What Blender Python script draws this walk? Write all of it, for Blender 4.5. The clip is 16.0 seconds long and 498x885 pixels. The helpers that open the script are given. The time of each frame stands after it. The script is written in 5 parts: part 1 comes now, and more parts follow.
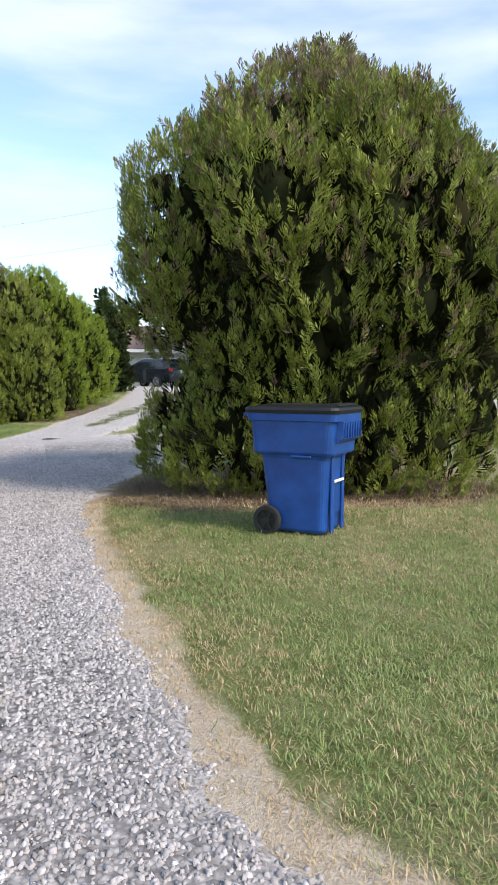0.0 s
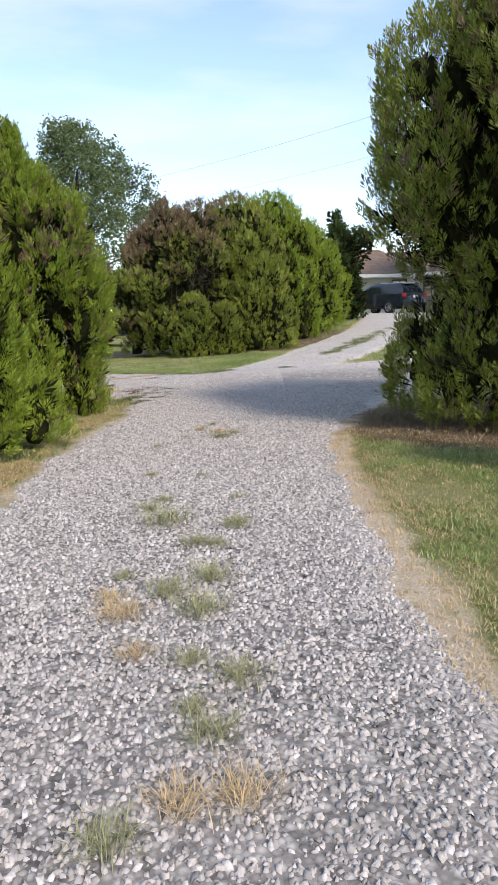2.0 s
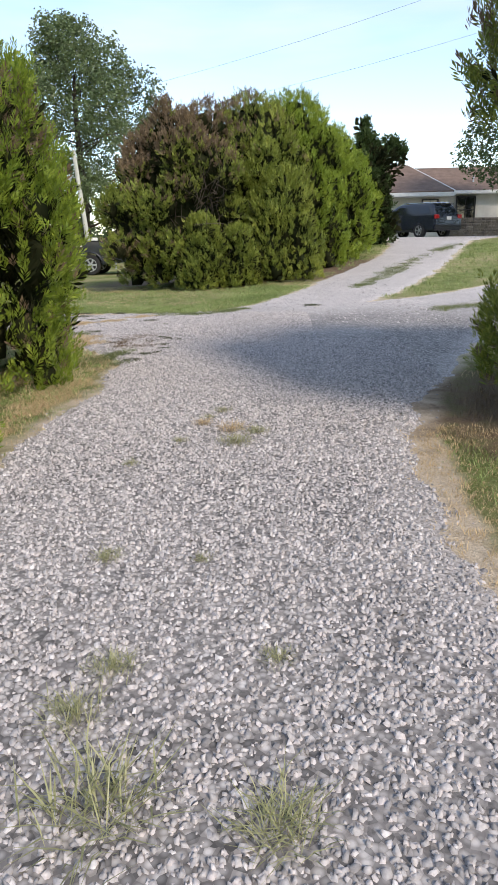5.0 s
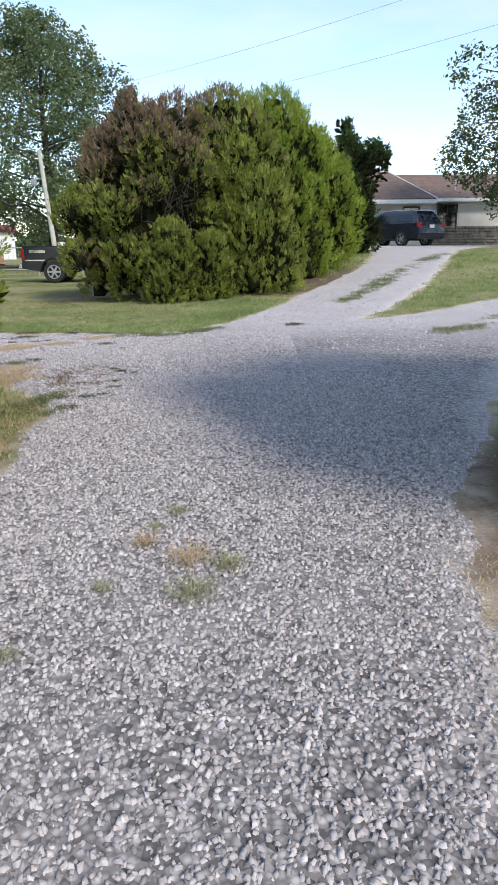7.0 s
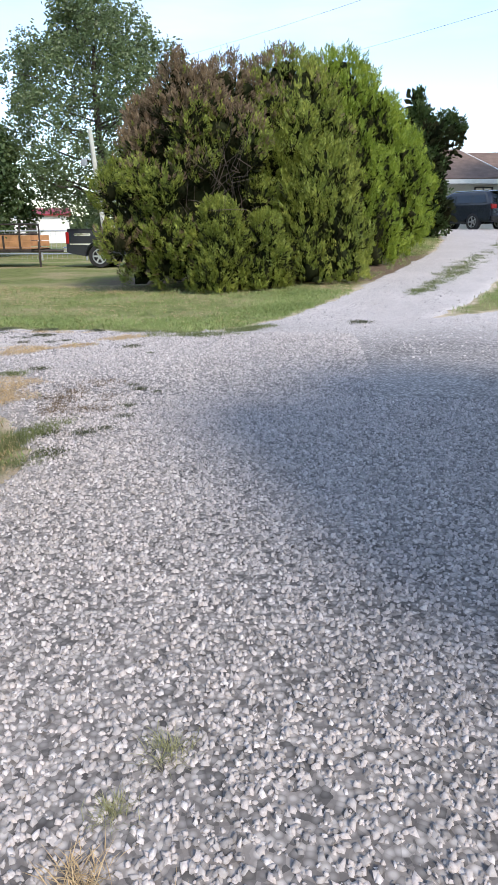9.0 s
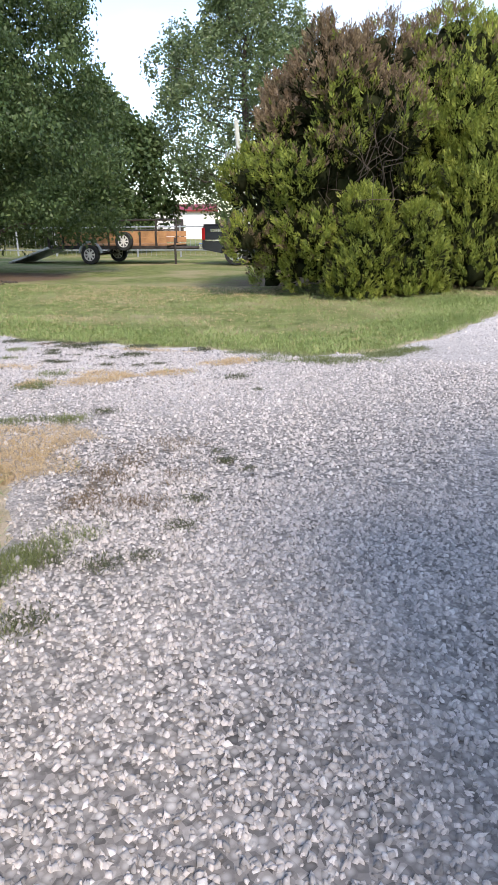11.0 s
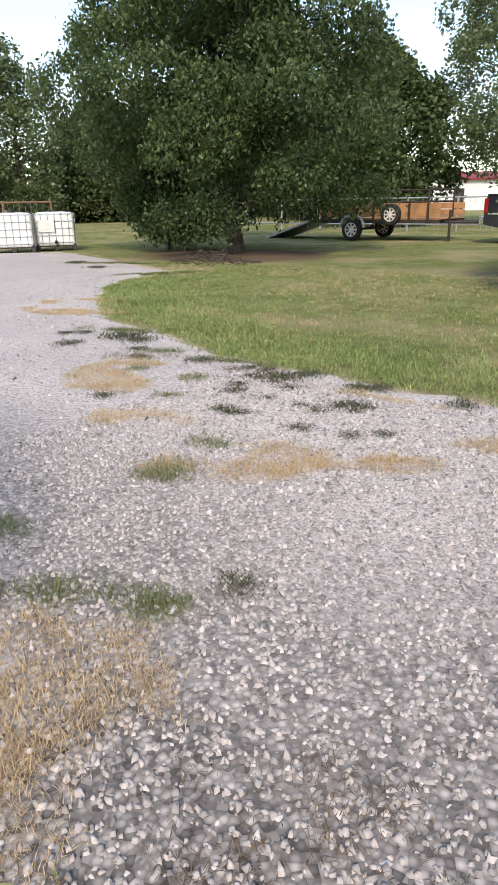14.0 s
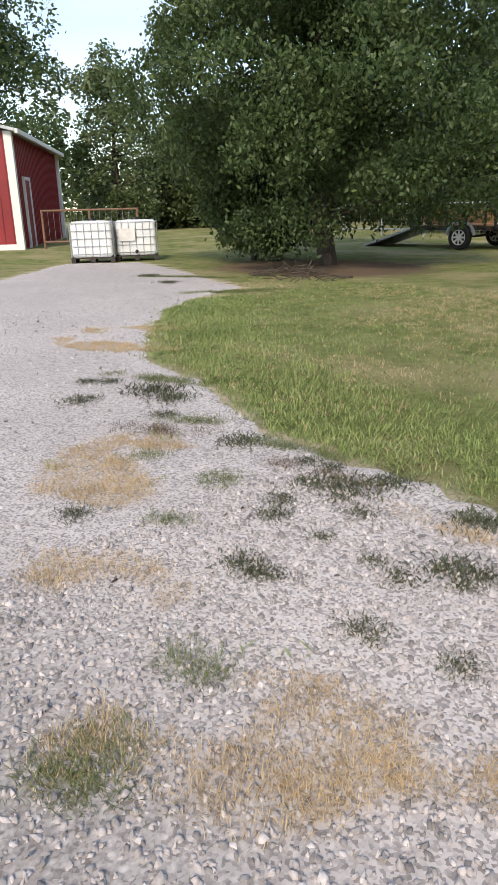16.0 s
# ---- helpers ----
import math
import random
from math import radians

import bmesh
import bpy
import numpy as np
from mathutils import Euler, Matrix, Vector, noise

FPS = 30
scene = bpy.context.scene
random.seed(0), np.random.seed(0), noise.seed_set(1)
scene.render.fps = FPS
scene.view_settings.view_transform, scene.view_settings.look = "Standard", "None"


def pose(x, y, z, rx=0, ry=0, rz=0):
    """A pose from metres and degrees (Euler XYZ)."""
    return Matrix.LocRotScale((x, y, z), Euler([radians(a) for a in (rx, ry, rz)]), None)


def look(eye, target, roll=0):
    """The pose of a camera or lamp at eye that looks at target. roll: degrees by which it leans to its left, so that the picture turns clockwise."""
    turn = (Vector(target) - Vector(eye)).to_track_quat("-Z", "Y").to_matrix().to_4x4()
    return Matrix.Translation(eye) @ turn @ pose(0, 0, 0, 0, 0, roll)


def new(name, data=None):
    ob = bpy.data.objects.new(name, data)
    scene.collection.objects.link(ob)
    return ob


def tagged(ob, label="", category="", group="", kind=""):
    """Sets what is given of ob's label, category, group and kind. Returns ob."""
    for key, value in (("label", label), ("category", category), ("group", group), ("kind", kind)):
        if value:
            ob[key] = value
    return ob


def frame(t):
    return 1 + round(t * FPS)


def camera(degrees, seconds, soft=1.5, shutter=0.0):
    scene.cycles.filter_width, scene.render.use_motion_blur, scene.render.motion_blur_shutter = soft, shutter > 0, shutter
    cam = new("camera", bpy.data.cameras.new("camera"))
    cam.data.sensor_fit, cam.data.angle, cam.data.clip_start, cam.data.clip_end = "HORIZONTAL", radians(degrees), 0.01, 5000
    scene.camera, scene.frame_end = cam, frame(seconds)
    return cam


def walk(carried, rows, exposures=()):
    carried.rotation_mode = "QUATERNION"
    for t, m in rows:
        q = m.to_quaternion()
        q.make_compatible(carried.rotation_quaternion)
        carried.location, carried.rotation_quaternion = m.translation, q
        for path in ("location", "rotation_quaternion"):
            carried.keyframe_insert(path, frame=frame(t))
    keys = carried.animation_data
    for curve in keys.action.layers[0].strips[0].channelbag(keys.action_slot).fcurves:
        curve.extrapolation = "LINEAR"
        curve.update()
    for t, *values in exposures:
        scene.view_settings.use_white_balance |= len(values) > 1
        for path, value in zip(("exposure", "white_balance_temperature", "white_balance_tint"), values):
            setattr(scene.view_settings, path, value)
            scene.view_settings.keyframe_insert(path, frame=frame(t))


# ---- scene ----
cam = camera(40.2, 16.0)
PATH = [
    (0, (0.088, 1.187, 1.281), (0.692, 3.087, 1.119), 0.1),
    (0.5, (0.071, 1.193, 1.274), (0.604, 3.11, 1.076), -0.3),
    (1, (0.022, 1.274, 1.235), (0.375, 3.226, 0.978), -0.6),
    (1.5, (0.006, 1.516, 1.233), (0.145, 3.486, 0.916), -1.0),
    (2, (-0.076, 1.793, 1.217), (-0.121, 3.76, 0.856), -1.2),
    (2.5, (-0.151, 2.148, 1.239), (-0.316, 4.1, 0.836), -1.4),
    (3, (-0.158, 2.588, 1.274), (-0.359, 4.528, 0.833), -1.7),
    (3.5, (-0.204, 3.01, 1.262), (-0.391, 4.94, 0.773), -1.8),
    (4, (-0.192, 3.436, 1.246), (-0.351, 5.358, 0.715), -1.7),
    (4.5, (-0.24, 3.935, 1.242), (-0.365, 5.852, 0.684), -1.3),
    (5, (-0.254, 4.425, 1.262), (-0.335, 6.341, 0.695), -1.1),
    (5.2, (-0.221, 4.618, 1.256), (-0.28, 6.536, 0.692), -1.0),
    (7.3, (-0.284, 6.443, 1.336), (-0.292, 8.365, 0.782), -0.4),
    (7.5, (-0.275, 6.608, 1.324), (-0.292, 8.53, 0.769), -0.1),
    (8, (-0.293, 7.175, 1.341), (-0.359, 9.095, 0.785), 0.2),
    (8.2, (-0.306, 7.346, 1.333), (-0.386, 9.264, 0.772), 0.3),
    (10.3, (-0.393, 9.437, 1.281), (-0.78, 11.297, 0.654), -1.3),
    (10.5, (-0.46, 9.661, 1.291), (-0.891, 11.512, 0.67), -1.0),
    (11, (-0.538, 10.146, 1.287), (-1.084, 11.973, 0.684), -0.6),
    (11.5, (-0.649, 10.589, 1.289), (-1.329, 12.372, 0.692), -0.2),
    (12, (-0.772, 11.052, 1.31), (-1.588, 12.774, 0.703), -0.2),
    (12.5, (-0.901, 11.537, 1.31), (-1.849, 13.185, 0.687), -0.4),
    (13, (-1.114, 11.966, 1.311), (-2.163, 13.543, 0.671), -0.8),
    (13.5, (-1.285, 12.38, 1.307), (-2.403, 13.904, 0.652), -0.9),
    (14, (-1.546, 12.794, 1.312), (-2.722, 14.267, 0.645), -1.0),
    (14.5, (-1.777, 13.254, 1.319), (-2.98, 14.703, 0.645), -1.0),
    (15, (-2.05, 13.682, 1.334), (-3.28, 15.111, 0.665), -0.9),
    (15.5, (-2.32, 14.061, 1.376), (-3.601, 15.446, 0.712), -1.1),
    (16, (-2.564, 14.411, 1.383), (-3.943, 15.704, 0.729), -1.4),
]
SKY_STRENGTH, SUN_STRENGTH, CLOUD = 0.22, 2.5, (3.4, 3.75, 4.1, 1)
EXPOSURES = [(0.0, 0.56, 6750, 11), (3.0, 0.40, 7100, 12), (5.0, 0.40, 6900, 12), (7.5, 0.36, 6400, 12), (9.5, 0.70, 6550, 12), (11.2, 0.78, 6750, 14), (13.0, 0.64, 7050, 14), (16.0, 0.38, 7250, 13)]
walk(cam, [(t, look(eye, aim, roll)) for t, eye, aim, roll in PATH], EXPOSURES)

# ---- world and sun ----
SUN_FROM = Vector((0.545, -0.84, 0.0)).normalized()
SUN_HEIGHT = radians(40)
world = bpy.data.worlds.new("sky")
scene.world = world
world.use_nodes = True
wn, wl = world.node_tree.nodes, world.node_tree.links
wn.clear()
w_out = wn.new("ShaderNodeOutputWorld")
w_bg = wn.new("ShaderNodeBackground")
w_sky = wn.new("ShaderNodeTexSky")
w_sky.sky_type = "NISHITA"
w_sky.sun_disc = False
w_sky.sun_elevation = SUN_HEIGHT
w_sky.sun_rotation = math.atan2(SUN_FROM.x, SUN_FROM.y)
w_sky.air_density, w_sky.dust_density, w_sky.ozone_density = 1.0, 0.4, 2.0
w_co = wn.new("ShaderNodeTexCoord")
w_map = wn.new("ShaderNodeMapping")
w_map.inputs["Scale"].default_value = (1.2, 1.6, 6.0)
w_map.inputs["Rotation"].default_value = (0.12, 0.05, 0.5)
w_noise = wn.new("ShaderNodeTexNoise")
w_noise.inputs["Scale"].default_value = 1.5
w_noise.inputs["Detail"].default_value = 7
w_noise.inputs["Roughness"].default_value = 0.5
w_ramp = wn.new("ShaderNodeValToRGB")
w_ramp.color_ramp.elements[0].position, w_ramp.color_ramp.elements[1].position = 0.46, 0.74
w_ramp.color_ramp.elements[0].color, w_ramp.color_ramp.elements[1].color = (0.05, 0.05, 0.05, 1), (0.9, 0.9, 0.9, 1)
w_mix = wn.new("ShaderNodeMix")
w_mix.data_type = "RGBA"
w_mix.inputs[7].default_value = CLOUD
wl.new(w_co.outputs["Generated"], w_map.inputs["Vector"])
wl.new(w_map.outputs["Vector"], w_noise.inputs["Vector"])
wl.new(w_noise.outputs["Fac"], w_ramp.inputs["Fac"])
wl.new(w_ramp.outputs["Color"], w_mix.inputs["Factor"])
wl.new(w_sky.outputs["Color"], w_mix.inputs[6])
wl.new(w_mix.outputs[2], w_bg.inputs["Color"])
w_bg.inputs["Strength"].default_value = SKY_STRENGTH
wl.new(w_bg.outputs["Background"], w_out.inputs["Surface"])

sun_data = bpy.data.lights.new("sun", "SUN")
sun_data.energy, sun_data.angle, sun_data.color = SUN_STRENGTH, radians(10.0), (1.0, 0.91, 0.79)
sun = new("sun", sun_data)
sun_way = Vector((SUN_FROM.x * math.cos(SUN_HEIGHT), SUN_FROM.y * math.cos(SUN_HEIGHT), math.sin(SUN_HEIGHT)))
sun.matrix_world = look(sun_way * 60, (0, 0, 0))

# ---- materials ----
def material(name):
    m = bpy.data.materials.new(name)
    m.use_nodes = True
    return m, m.node_tree.nodes, m.node_tree.links, m.node_tree.nodes["Principled BSDF"]


def ramp_node(n, stops):
    r = n.new("ShaderNodeValToRGB")
    e = r.color_ramp.elements
    while len(e) < len(stops):
        e.new(0.5)
    for k, (p, c) in enumerate(stops):
        e[k].position, e[k].color = p, (*c, 1)
    return r


def noise_node(n, l, scale, detail=4.0, rough=0.6, coord="Object"):
    co = n.new("ShaderNodeTexCoord")
    t = n.new("ShaderNodeTexNoise")
    t.inputs["Scale"].default_value, t.inputs["Detail"].default_value, t.inputs["Roughness"].default_value = scale, detail, rough
    l.new(co.outputs[coord], t.inputs["Vector"])
    return t


def mixed(n, l, fac, a, b, blend="MIX"):
    """A colour mix; fac, a and b are sockets, numbers or colours."""
    m = n.new("ShaderNodeMix")
    m.data_type, m.blend_type = "RGBA", blend
    for k, v in ((0, fac), (6, a), (7, b)):
        if hasattr(v, "is_linked"):
            l.new(v, m.inputs[k])
        else:
            m.inputs[k].default_value = v if k == 0 else (*v, 1)
    return m.outputs[2]


def bump(n, l, b, height, strength, distance):
    k = n.new("ShaderNodeBump")
    k.inputs["Strength"].default_value, k.inputs["Distance"].default_value = strength, distance
    l.new(height, k.inputs["Height"])
    l.new(k.outputs["Normal"], b.inputs["Normal"])


def mat_plain(name, color, rough=0.6, metal=0.0, vary=0.25, scale=6.0, relief=0.15, spec=0.5, coat=0.0):
    """Paint, plastic, metal or rubber with two scales of wear."""
    m, n, l, b = material(name)
    big = noise_node(n, l, scale, 5)
    fine = noise_node(n, l, scale * 14, 3)
    dark = tuple(c * (1 - vary) for c in color)
    light = tuple(min(1, c * (1 + vary * 0.6) + 0.01 * vary) for c in color)
    r1 = ramp_node(n, [(0.3, dark), (0.7, light)])
    l.new(big.outputs["Fac"], r1.inputs["Fac"])
    r2 = ramp_node(n, [(0.3, (0.8, 0.8, 0.8)), (0.6, (1, 1, 1))])
    l.new(fine.outputs["Fac"], r2.inputs["Fac"])
    l.new(mixed(n, l, vary, r1.outputs["Color"], r2.outputs["Color"], "MULTIPLY"), b.inputs["Base Color"])
    b.inputs["Roughness"].default_value, b.inputs["Metallic"].default_value = rough, metal
    b.inputs["Specular IOR Level"].default_value = spec
    b.inputs["Coat Weight"].default_value = coat
    bump(n, l, b, fine.outputs["Fac"], relief, 0.01)
    return m


def mat_leaf(name, dark, mid, light, rough=0.55, through_light=0.25, patch=1.3, gloss=0.3):
    """Foliage: colour varies from blade to blade and in patches."""
    m, n, l, b = material(name)
    geo = n.new("ShaderNodeNewGeometry")
    r = ramp_node(n, [(0.0, dark), (0.5, mid), (1.0, light)])
    t = noise_node(n, l, patch, 3)
    add = n.new("ShaderNodeMath")
    add.operation = "MULTIPLY_ADD"
    add.inputs[1].default_value, add.inputs[2].default_value = 0.55, -0.02
    l.new(geo.outputs["Random Per Island"], add.inputs[0])
    add2 = n.new("ShaderNodeMath")
    add2.operation = "MULTIPLY_ADD"
    add2.inputs[1].default_value = 0.85
    l.new(t.outputs["Fac"], add2.inputs[0])
    l.new(add.outputs[0], add2.inputs[2])
    sub = n.new("ShaderNodeMath")
    sub.operation = "SUBTRACT"
    sub.inputs[1].default_value = 0.18
    l.new(add2.outputs[0], sub.inputs[0])
    l.new(sub.outputs[0], r.inputs["Fac"])
    l.new(r.outputs["Color"], b.inputs["Base Color"])
    b.inputs["Roughness"].default_value = rough
    b.inputs["Specular IOR Level"].default_value = gloss
    tr = n.new("ShaderNodeBsdfTranslucent")
    l.new(mixed(n, l, 0.5, r.outputs["Color"], light), tr.inputs["Color"])
    ms = n.new("ShaderNodeMixShader")
    ms.inputs[0].default_value = through_light
    l.new(b.outputs[0], ms.inputs[1])
    l.new(tr.outputs[0], ms.inputs[2])
    l.new(ms.outputs[0], n["Material Output"].inputs["Surface"])
    return m


def mat_bark(name, color):
    m, n, l, b = material(name)
    co = n.new("ShaderNodeTexCoord")
    mp = n.new("ShaderNodeMapping")
    mp.inputs["Scale"].default_value = (9, 9, 1.6)
    t = n.new("ShaderNodeTexNoise")
    t.inputs["Scale"].default_value, t.inputs["Detail"].default_value = 2.5, 8
    l.new(co.outputs["Object"], mp.inputs["Vector"])
    l.new(mp.outputs["Vector"], t.inputs["Vector"])
    r = ramp_node(n, [(0.3, tuple(c * 0.4 for c in color)), (0.7, color)])
    l.new(t.outputs["Fac"], r.inputs["Fac"])
    l.new(r.outputs["Color"], b.inputs["Base Color"])
    b.inputs["Roughness"].default_value = 0.9
    bump(n, l, b, t.outputs["Fac"], 0.8, 0.03)
    return m


def mat_gravel():
    m, n, l, b = material("crushed gravel")
    co = n.new("ShaderNodeTexCoord")
    v = n.new("ShaderNodeTexVoronoi")
    v.inputs["Scale"].default_value = 42
    l.new(co.outputs["Object"], v.inputs["Vector"])
    v2 = n.new("ShaderNodeTexVoronoi")
    v2.inputs["Scale"].default_value = 95
    l.new(co.outputs["Object"], v2.inputs["Vector"])
    sep = n.new("ShaderNodeSeparateColor")
    l.new(v.outputs["Color"], sep.inputs[0])
    r = ramp_node(n, [(0.0, (0.13, 0.124, 0.12)), (0.35, (0.29, 0.272, 0.26)), (0.7, (0.44, 0.41, 0.385)), (1.0, (0.60, 0.56, 0.53))])
    l.new(sep.outputs[0], r.inputs["Fac"])
    # cell rims darkened: the shade of crevices between stones is painted in
    gaps = ramp_node(n, [(0.2, (1, 1, 1)), (0.58, (0.36, 0.345, 0.34))])
    l.new(v.outputs["Distance"], gaps.inputs["Fac"])
    c1 = mixed(n, l, 0.8, r.outputs["Color"], gaps.outputs["Color"], "MULTIPLY")
    big = noise_node(n, l, 0.55, 5)
    dust = ramp_node(n, [(0.45, (0, 0, 0)), (0.72, (1, 1, 1))])
    l.new(big.outputs["Fac"], dust.inputs["Fac"])
    at = n.new("ShaderNodeAttribute")
    at.attribute_name = "fines"
    fac = n.new("ShaderNodeMath")
    fac.operation = "MULTIPLY_ADD"
    fac.inputs[1].default_value = 0.35
    l.new(dust.outputs["Color"], fac.inputs[0])
    l.new(at.outputs["Fac"], fac.inputs[2])
    grit = ramp_node(n, [(0.15, (0.27, 0.245, 0.232)), (0.4, (0.47, 0.425, 0.40)), (0.75, (0.62, 0.57, 0.54))])
    sep2 = n.new("ShaderNodeSeparateColor")
    l.new(v2.outputs["Color"], sep2.inputs[0])
    l.new(sep2.outputs[0], grit.inputs["Fac"])
    c2 = mixed(n, l, fac.outputs[0], c1, grit.outputs["Color"])
    l.new(c2, b.inputs["Base Color"])
    b.inputs["Roughness"].default_value = 0.9
    bump(n, l, b, v.outputs["Distance"], -0.9, 0.02)
    return m


def mat_ground():
    m, n, l, b = material("lawn soil")
    big = noise_node(n, l, 0.45, 6)
    mid = noise_node(n, l, 3.0, 6)
    fine = noise_node(n, l, 60, 4, 0.8)
    lawn = ramp_node(n, [(0.25, (0.130, 0.165, 0.055)), (0.5, (0.240, 0.275, 0.095)), (0.75, (0.380, 0.375, 0.170))])
    l.new(mid.outputs["Fac"], lawn.inputs["Fac"])
    dry = ramp_node(n, [(0.46, (0, 0, 0)), (0.66, (1, 1, 1))])
    l.new(big.outputs["Fac"], dry.inputs["Fac"])
    c = mixed(n, l, dry.outputs["Color"], lawn.outputs["Color"], (0.45, 0.385, 0.215))
    f = ramp_node(n, [(0.3, (0.45, 0.45, 0.45)), (0.65, (1, 1, 1))])
    l.new(fine.outputs["Fac"], f.inputs["Fac"])
    c = mixed(n, l, 0.8, c, f.outputs["Color"], "MULTIPLY")
    for name, col in (("dirt", (0.70, 0.58, 0.44)), ("mulch", (0.20, 0.145, 0.100))):
        at = n.new("ShaderNodeAttribute")
        at.attribute_name = name
        s = n.new("ShaderNodeMath")
        s.operation = "MULTIPLY_ADD"
        s.inputs[1].default_value = 0.9
        l.new(mid.outputs["Fac"], s.inputs[0])
        l.new(at.outputs["Fac"], s.inputs[2])
        e = ramp_node(n, [(0.62, (0, 0, 0)), (0.95, (1, 1, 1))])
        l.new(s.outputs[0], e.inputs["Fac"])
        v = ramp_node(n, [(0.3, tuple(k * 0.7 for k in col)), (0.7, tuple(k * 1.15 for k in col))])
        l.new(fine.outputs["Fac"], v.inputs["Fac"])
        c = mixed(n, l, e.outputs["Color"], c, v.outputs["Color"])
    l.new(c, b.inputs["Base Color"])
    b.inputs["Roughness"].default_value = 0.95
    b.inputs["Specular IOR Level"].default_value = 0.1
    bump(n, l, b, fine.outputs["Fac"], 0.9, 0.03)
    return m


def mat_stone_bits():
    m, n, l, b = material("gravel stones")
    geo = n.new("ShaderNodeNewGeometry")
    r = ramp_node(n, [(0.0, (0.22, 0.208, 0.202)), (0.2, (0.38, 0.358, 0.345)), (0.55, (0.52, 0.482, 0.458)), (0.85, (0.62, 0.56, 0.53)), (1.0, (0.74, 0.70, 0.67))])
    l.new(geo.outputs["Random Per Island"], r.inputs["Fac"])
    t = noise_node(n, l, 130, 4)
    k = ramp_node(n, [(0.3, (0.72, 0.72, 0.74)), (0.7, (1.0, 1.0, 1.0))])
    l.new(t.outputs["Fac"], k.inputs["Fac"])
    l.new(mixed(n, l, 1.0, r.outputs["Color"], k.outputs["Color"], "MULTIPLY"), b.inputs["Base Color"])
    b.inputs["Roughness"].default_value = 0.85
    return m


M_GRAVEL, M_GROUND, M_STONE = mat_gravel(), mat_ground(), mat_stone_bits()
M_THUJA = mat_leaf("thuja sprays", (0.036, 0.056, 0.012), (0.160, 0.205, 0.032), (0.440, 0.450, 0.090))
M_THUJA_B = mat_leaf("bright thuja sprays", (0.050, 0.090, 0.010), (0.175, 0.250, 0.026), (0.380, 0.440, 0.060), through_light=0.3)
# near black: the shade inside the bushes is put into this colour
M_THUJA_CORE = mat_leaf("near-black inner thuja shade", (0.010, 0.014, 0.006), (0.022, 0.026, 0.012), (0.040, 0.036, 0.018), rough=1.0, gloss=0.0, through_light=0.0)
M_BROWN = mat_leaf("browned thuja sprays", (0.075, 0.050, 0.032), (0.160, 0.110, 0.066), (0.250, 0.190, 0.105), through_light=0.1)
M_CEDAR = mat_leaf("dark cedar sprays", (0.018, 0.034, 0.012), (0.045, 0.078, 0.024), (0.090, 0.125, 0.036))
M_PEAR = mat_leaf("glossy dark green leaves", (0.024, 0.046, 0.016), (0.058, 0.095, 0.032), (0.150, 0.200, 0.075), rough=0.5, gloss=0.3, patch=0.7)
M_COTTON = mat_leaf("grey-green leaves", (0.050, 0.080, 0.030), (0.110, 0.155, 0.060), (0.200, 0.245, 0.110), rough=0.4, gloss=0.5)
M_WOODS = mat_leaf("distant foliage", (0.030, 0.050, 0.020), (0.070, 0.100, 0.036), (0.130, 0.160, 0.060), patch=0.2)
M_GRASS = mat_leaf("grass blades", (0.130, 0.185, 0.055), (0.265, 0.340, 0.110), (0.470, 0.500, 0.230), patch=0.9)
M_STRAW = mat_leaf("dry grass blades", (0.360, 0.255, 0.135), (0.600, 0.445, 0.255), (0.760, 0.610, 0.390), patch=2.0)
M_WEED = mat_leaf("weed blades", (0.180, 0.190, 0.085), (0.330, 0.330, 0.165), (0.540, 0.500, 0.300), patch=6.0)
M_TURF = mat_leaf("coarse green weeds", (0.085, 0.110, 0.040), (0.165, 0.200, 0.075), (0.300, 0.320, 0.150), patch=4.0)
M_MAT = mat_leaf("dark flat weeds", (0.050, 0.058, 0.036), (0.095, 0.105, 0.060), (0.190, 0.190, 0.110), patch=5.0)
M_BARK = mat_bark("grey-brown bark", (0.085, 0.068, 0.054))
M_TWIG = mat_bark("bare twigs", (0.13, 0.10, 0.075))

# ---- geometry helpers ----
RNG = np.random.default_rng(7)


def mesh_arrays(name, verts, quads, mat, smooth=False):
    """A mesh from arrays of vertices and of equal-sided faces."""
    me = bpy.data.meshes.new(name)
    quads = np.asarray(quads, np.int32)
    k = quads.shape[1]
    me.vertices.add(len(verts))
    me.vertices.foreach_set("co", np.asarray(verts, np.float32).ravel())
    me.loops.add(quads.size)
    me.loops.foreach_set("vertex_index", quads.ravel())
    me.polygons.add(len(quads))
    me.polygons.foreach_set("loop_start", np.arange(0, quads.size, k, dtype=np.int32))
    if smooth:
        me.polygons.foreach_set("use_smooth", np.ones(len(quads), bool))
    me.update(calc_edges=True)
    me.materials.append(mat)
    return me


def thing(name, label, category, at=(0, 0, 0), turn=0.0, group="", kind=""):
    ob = new(name)
    ob.matrix_world = pose(*at, 0, 0, turn)
    return tagged(ob, label, category, group, kind)


def put_mesh(name, me, parent=None, label="", category="", kind="", group=""):
    ob = new(name, me)
    if parent is not None:
        ob.parent = parent
    return tagged(ob, label, category, group, kind)


def part(name, bm, mat, parent, label="", smooth=False):
    me = bpy.data.meshes.new(name)
    bmesh.ops.recalc_face_normals(bm, faces=bm.faces)
    bm.to_mesh(me)
    bm.free()
    if smooth:
        me.polygons.foreach_set("use_smooth", np.ones(len(me.polygons), bool))
    me.materials.append(mat)
    return put_mesh(name, me, parent, label)


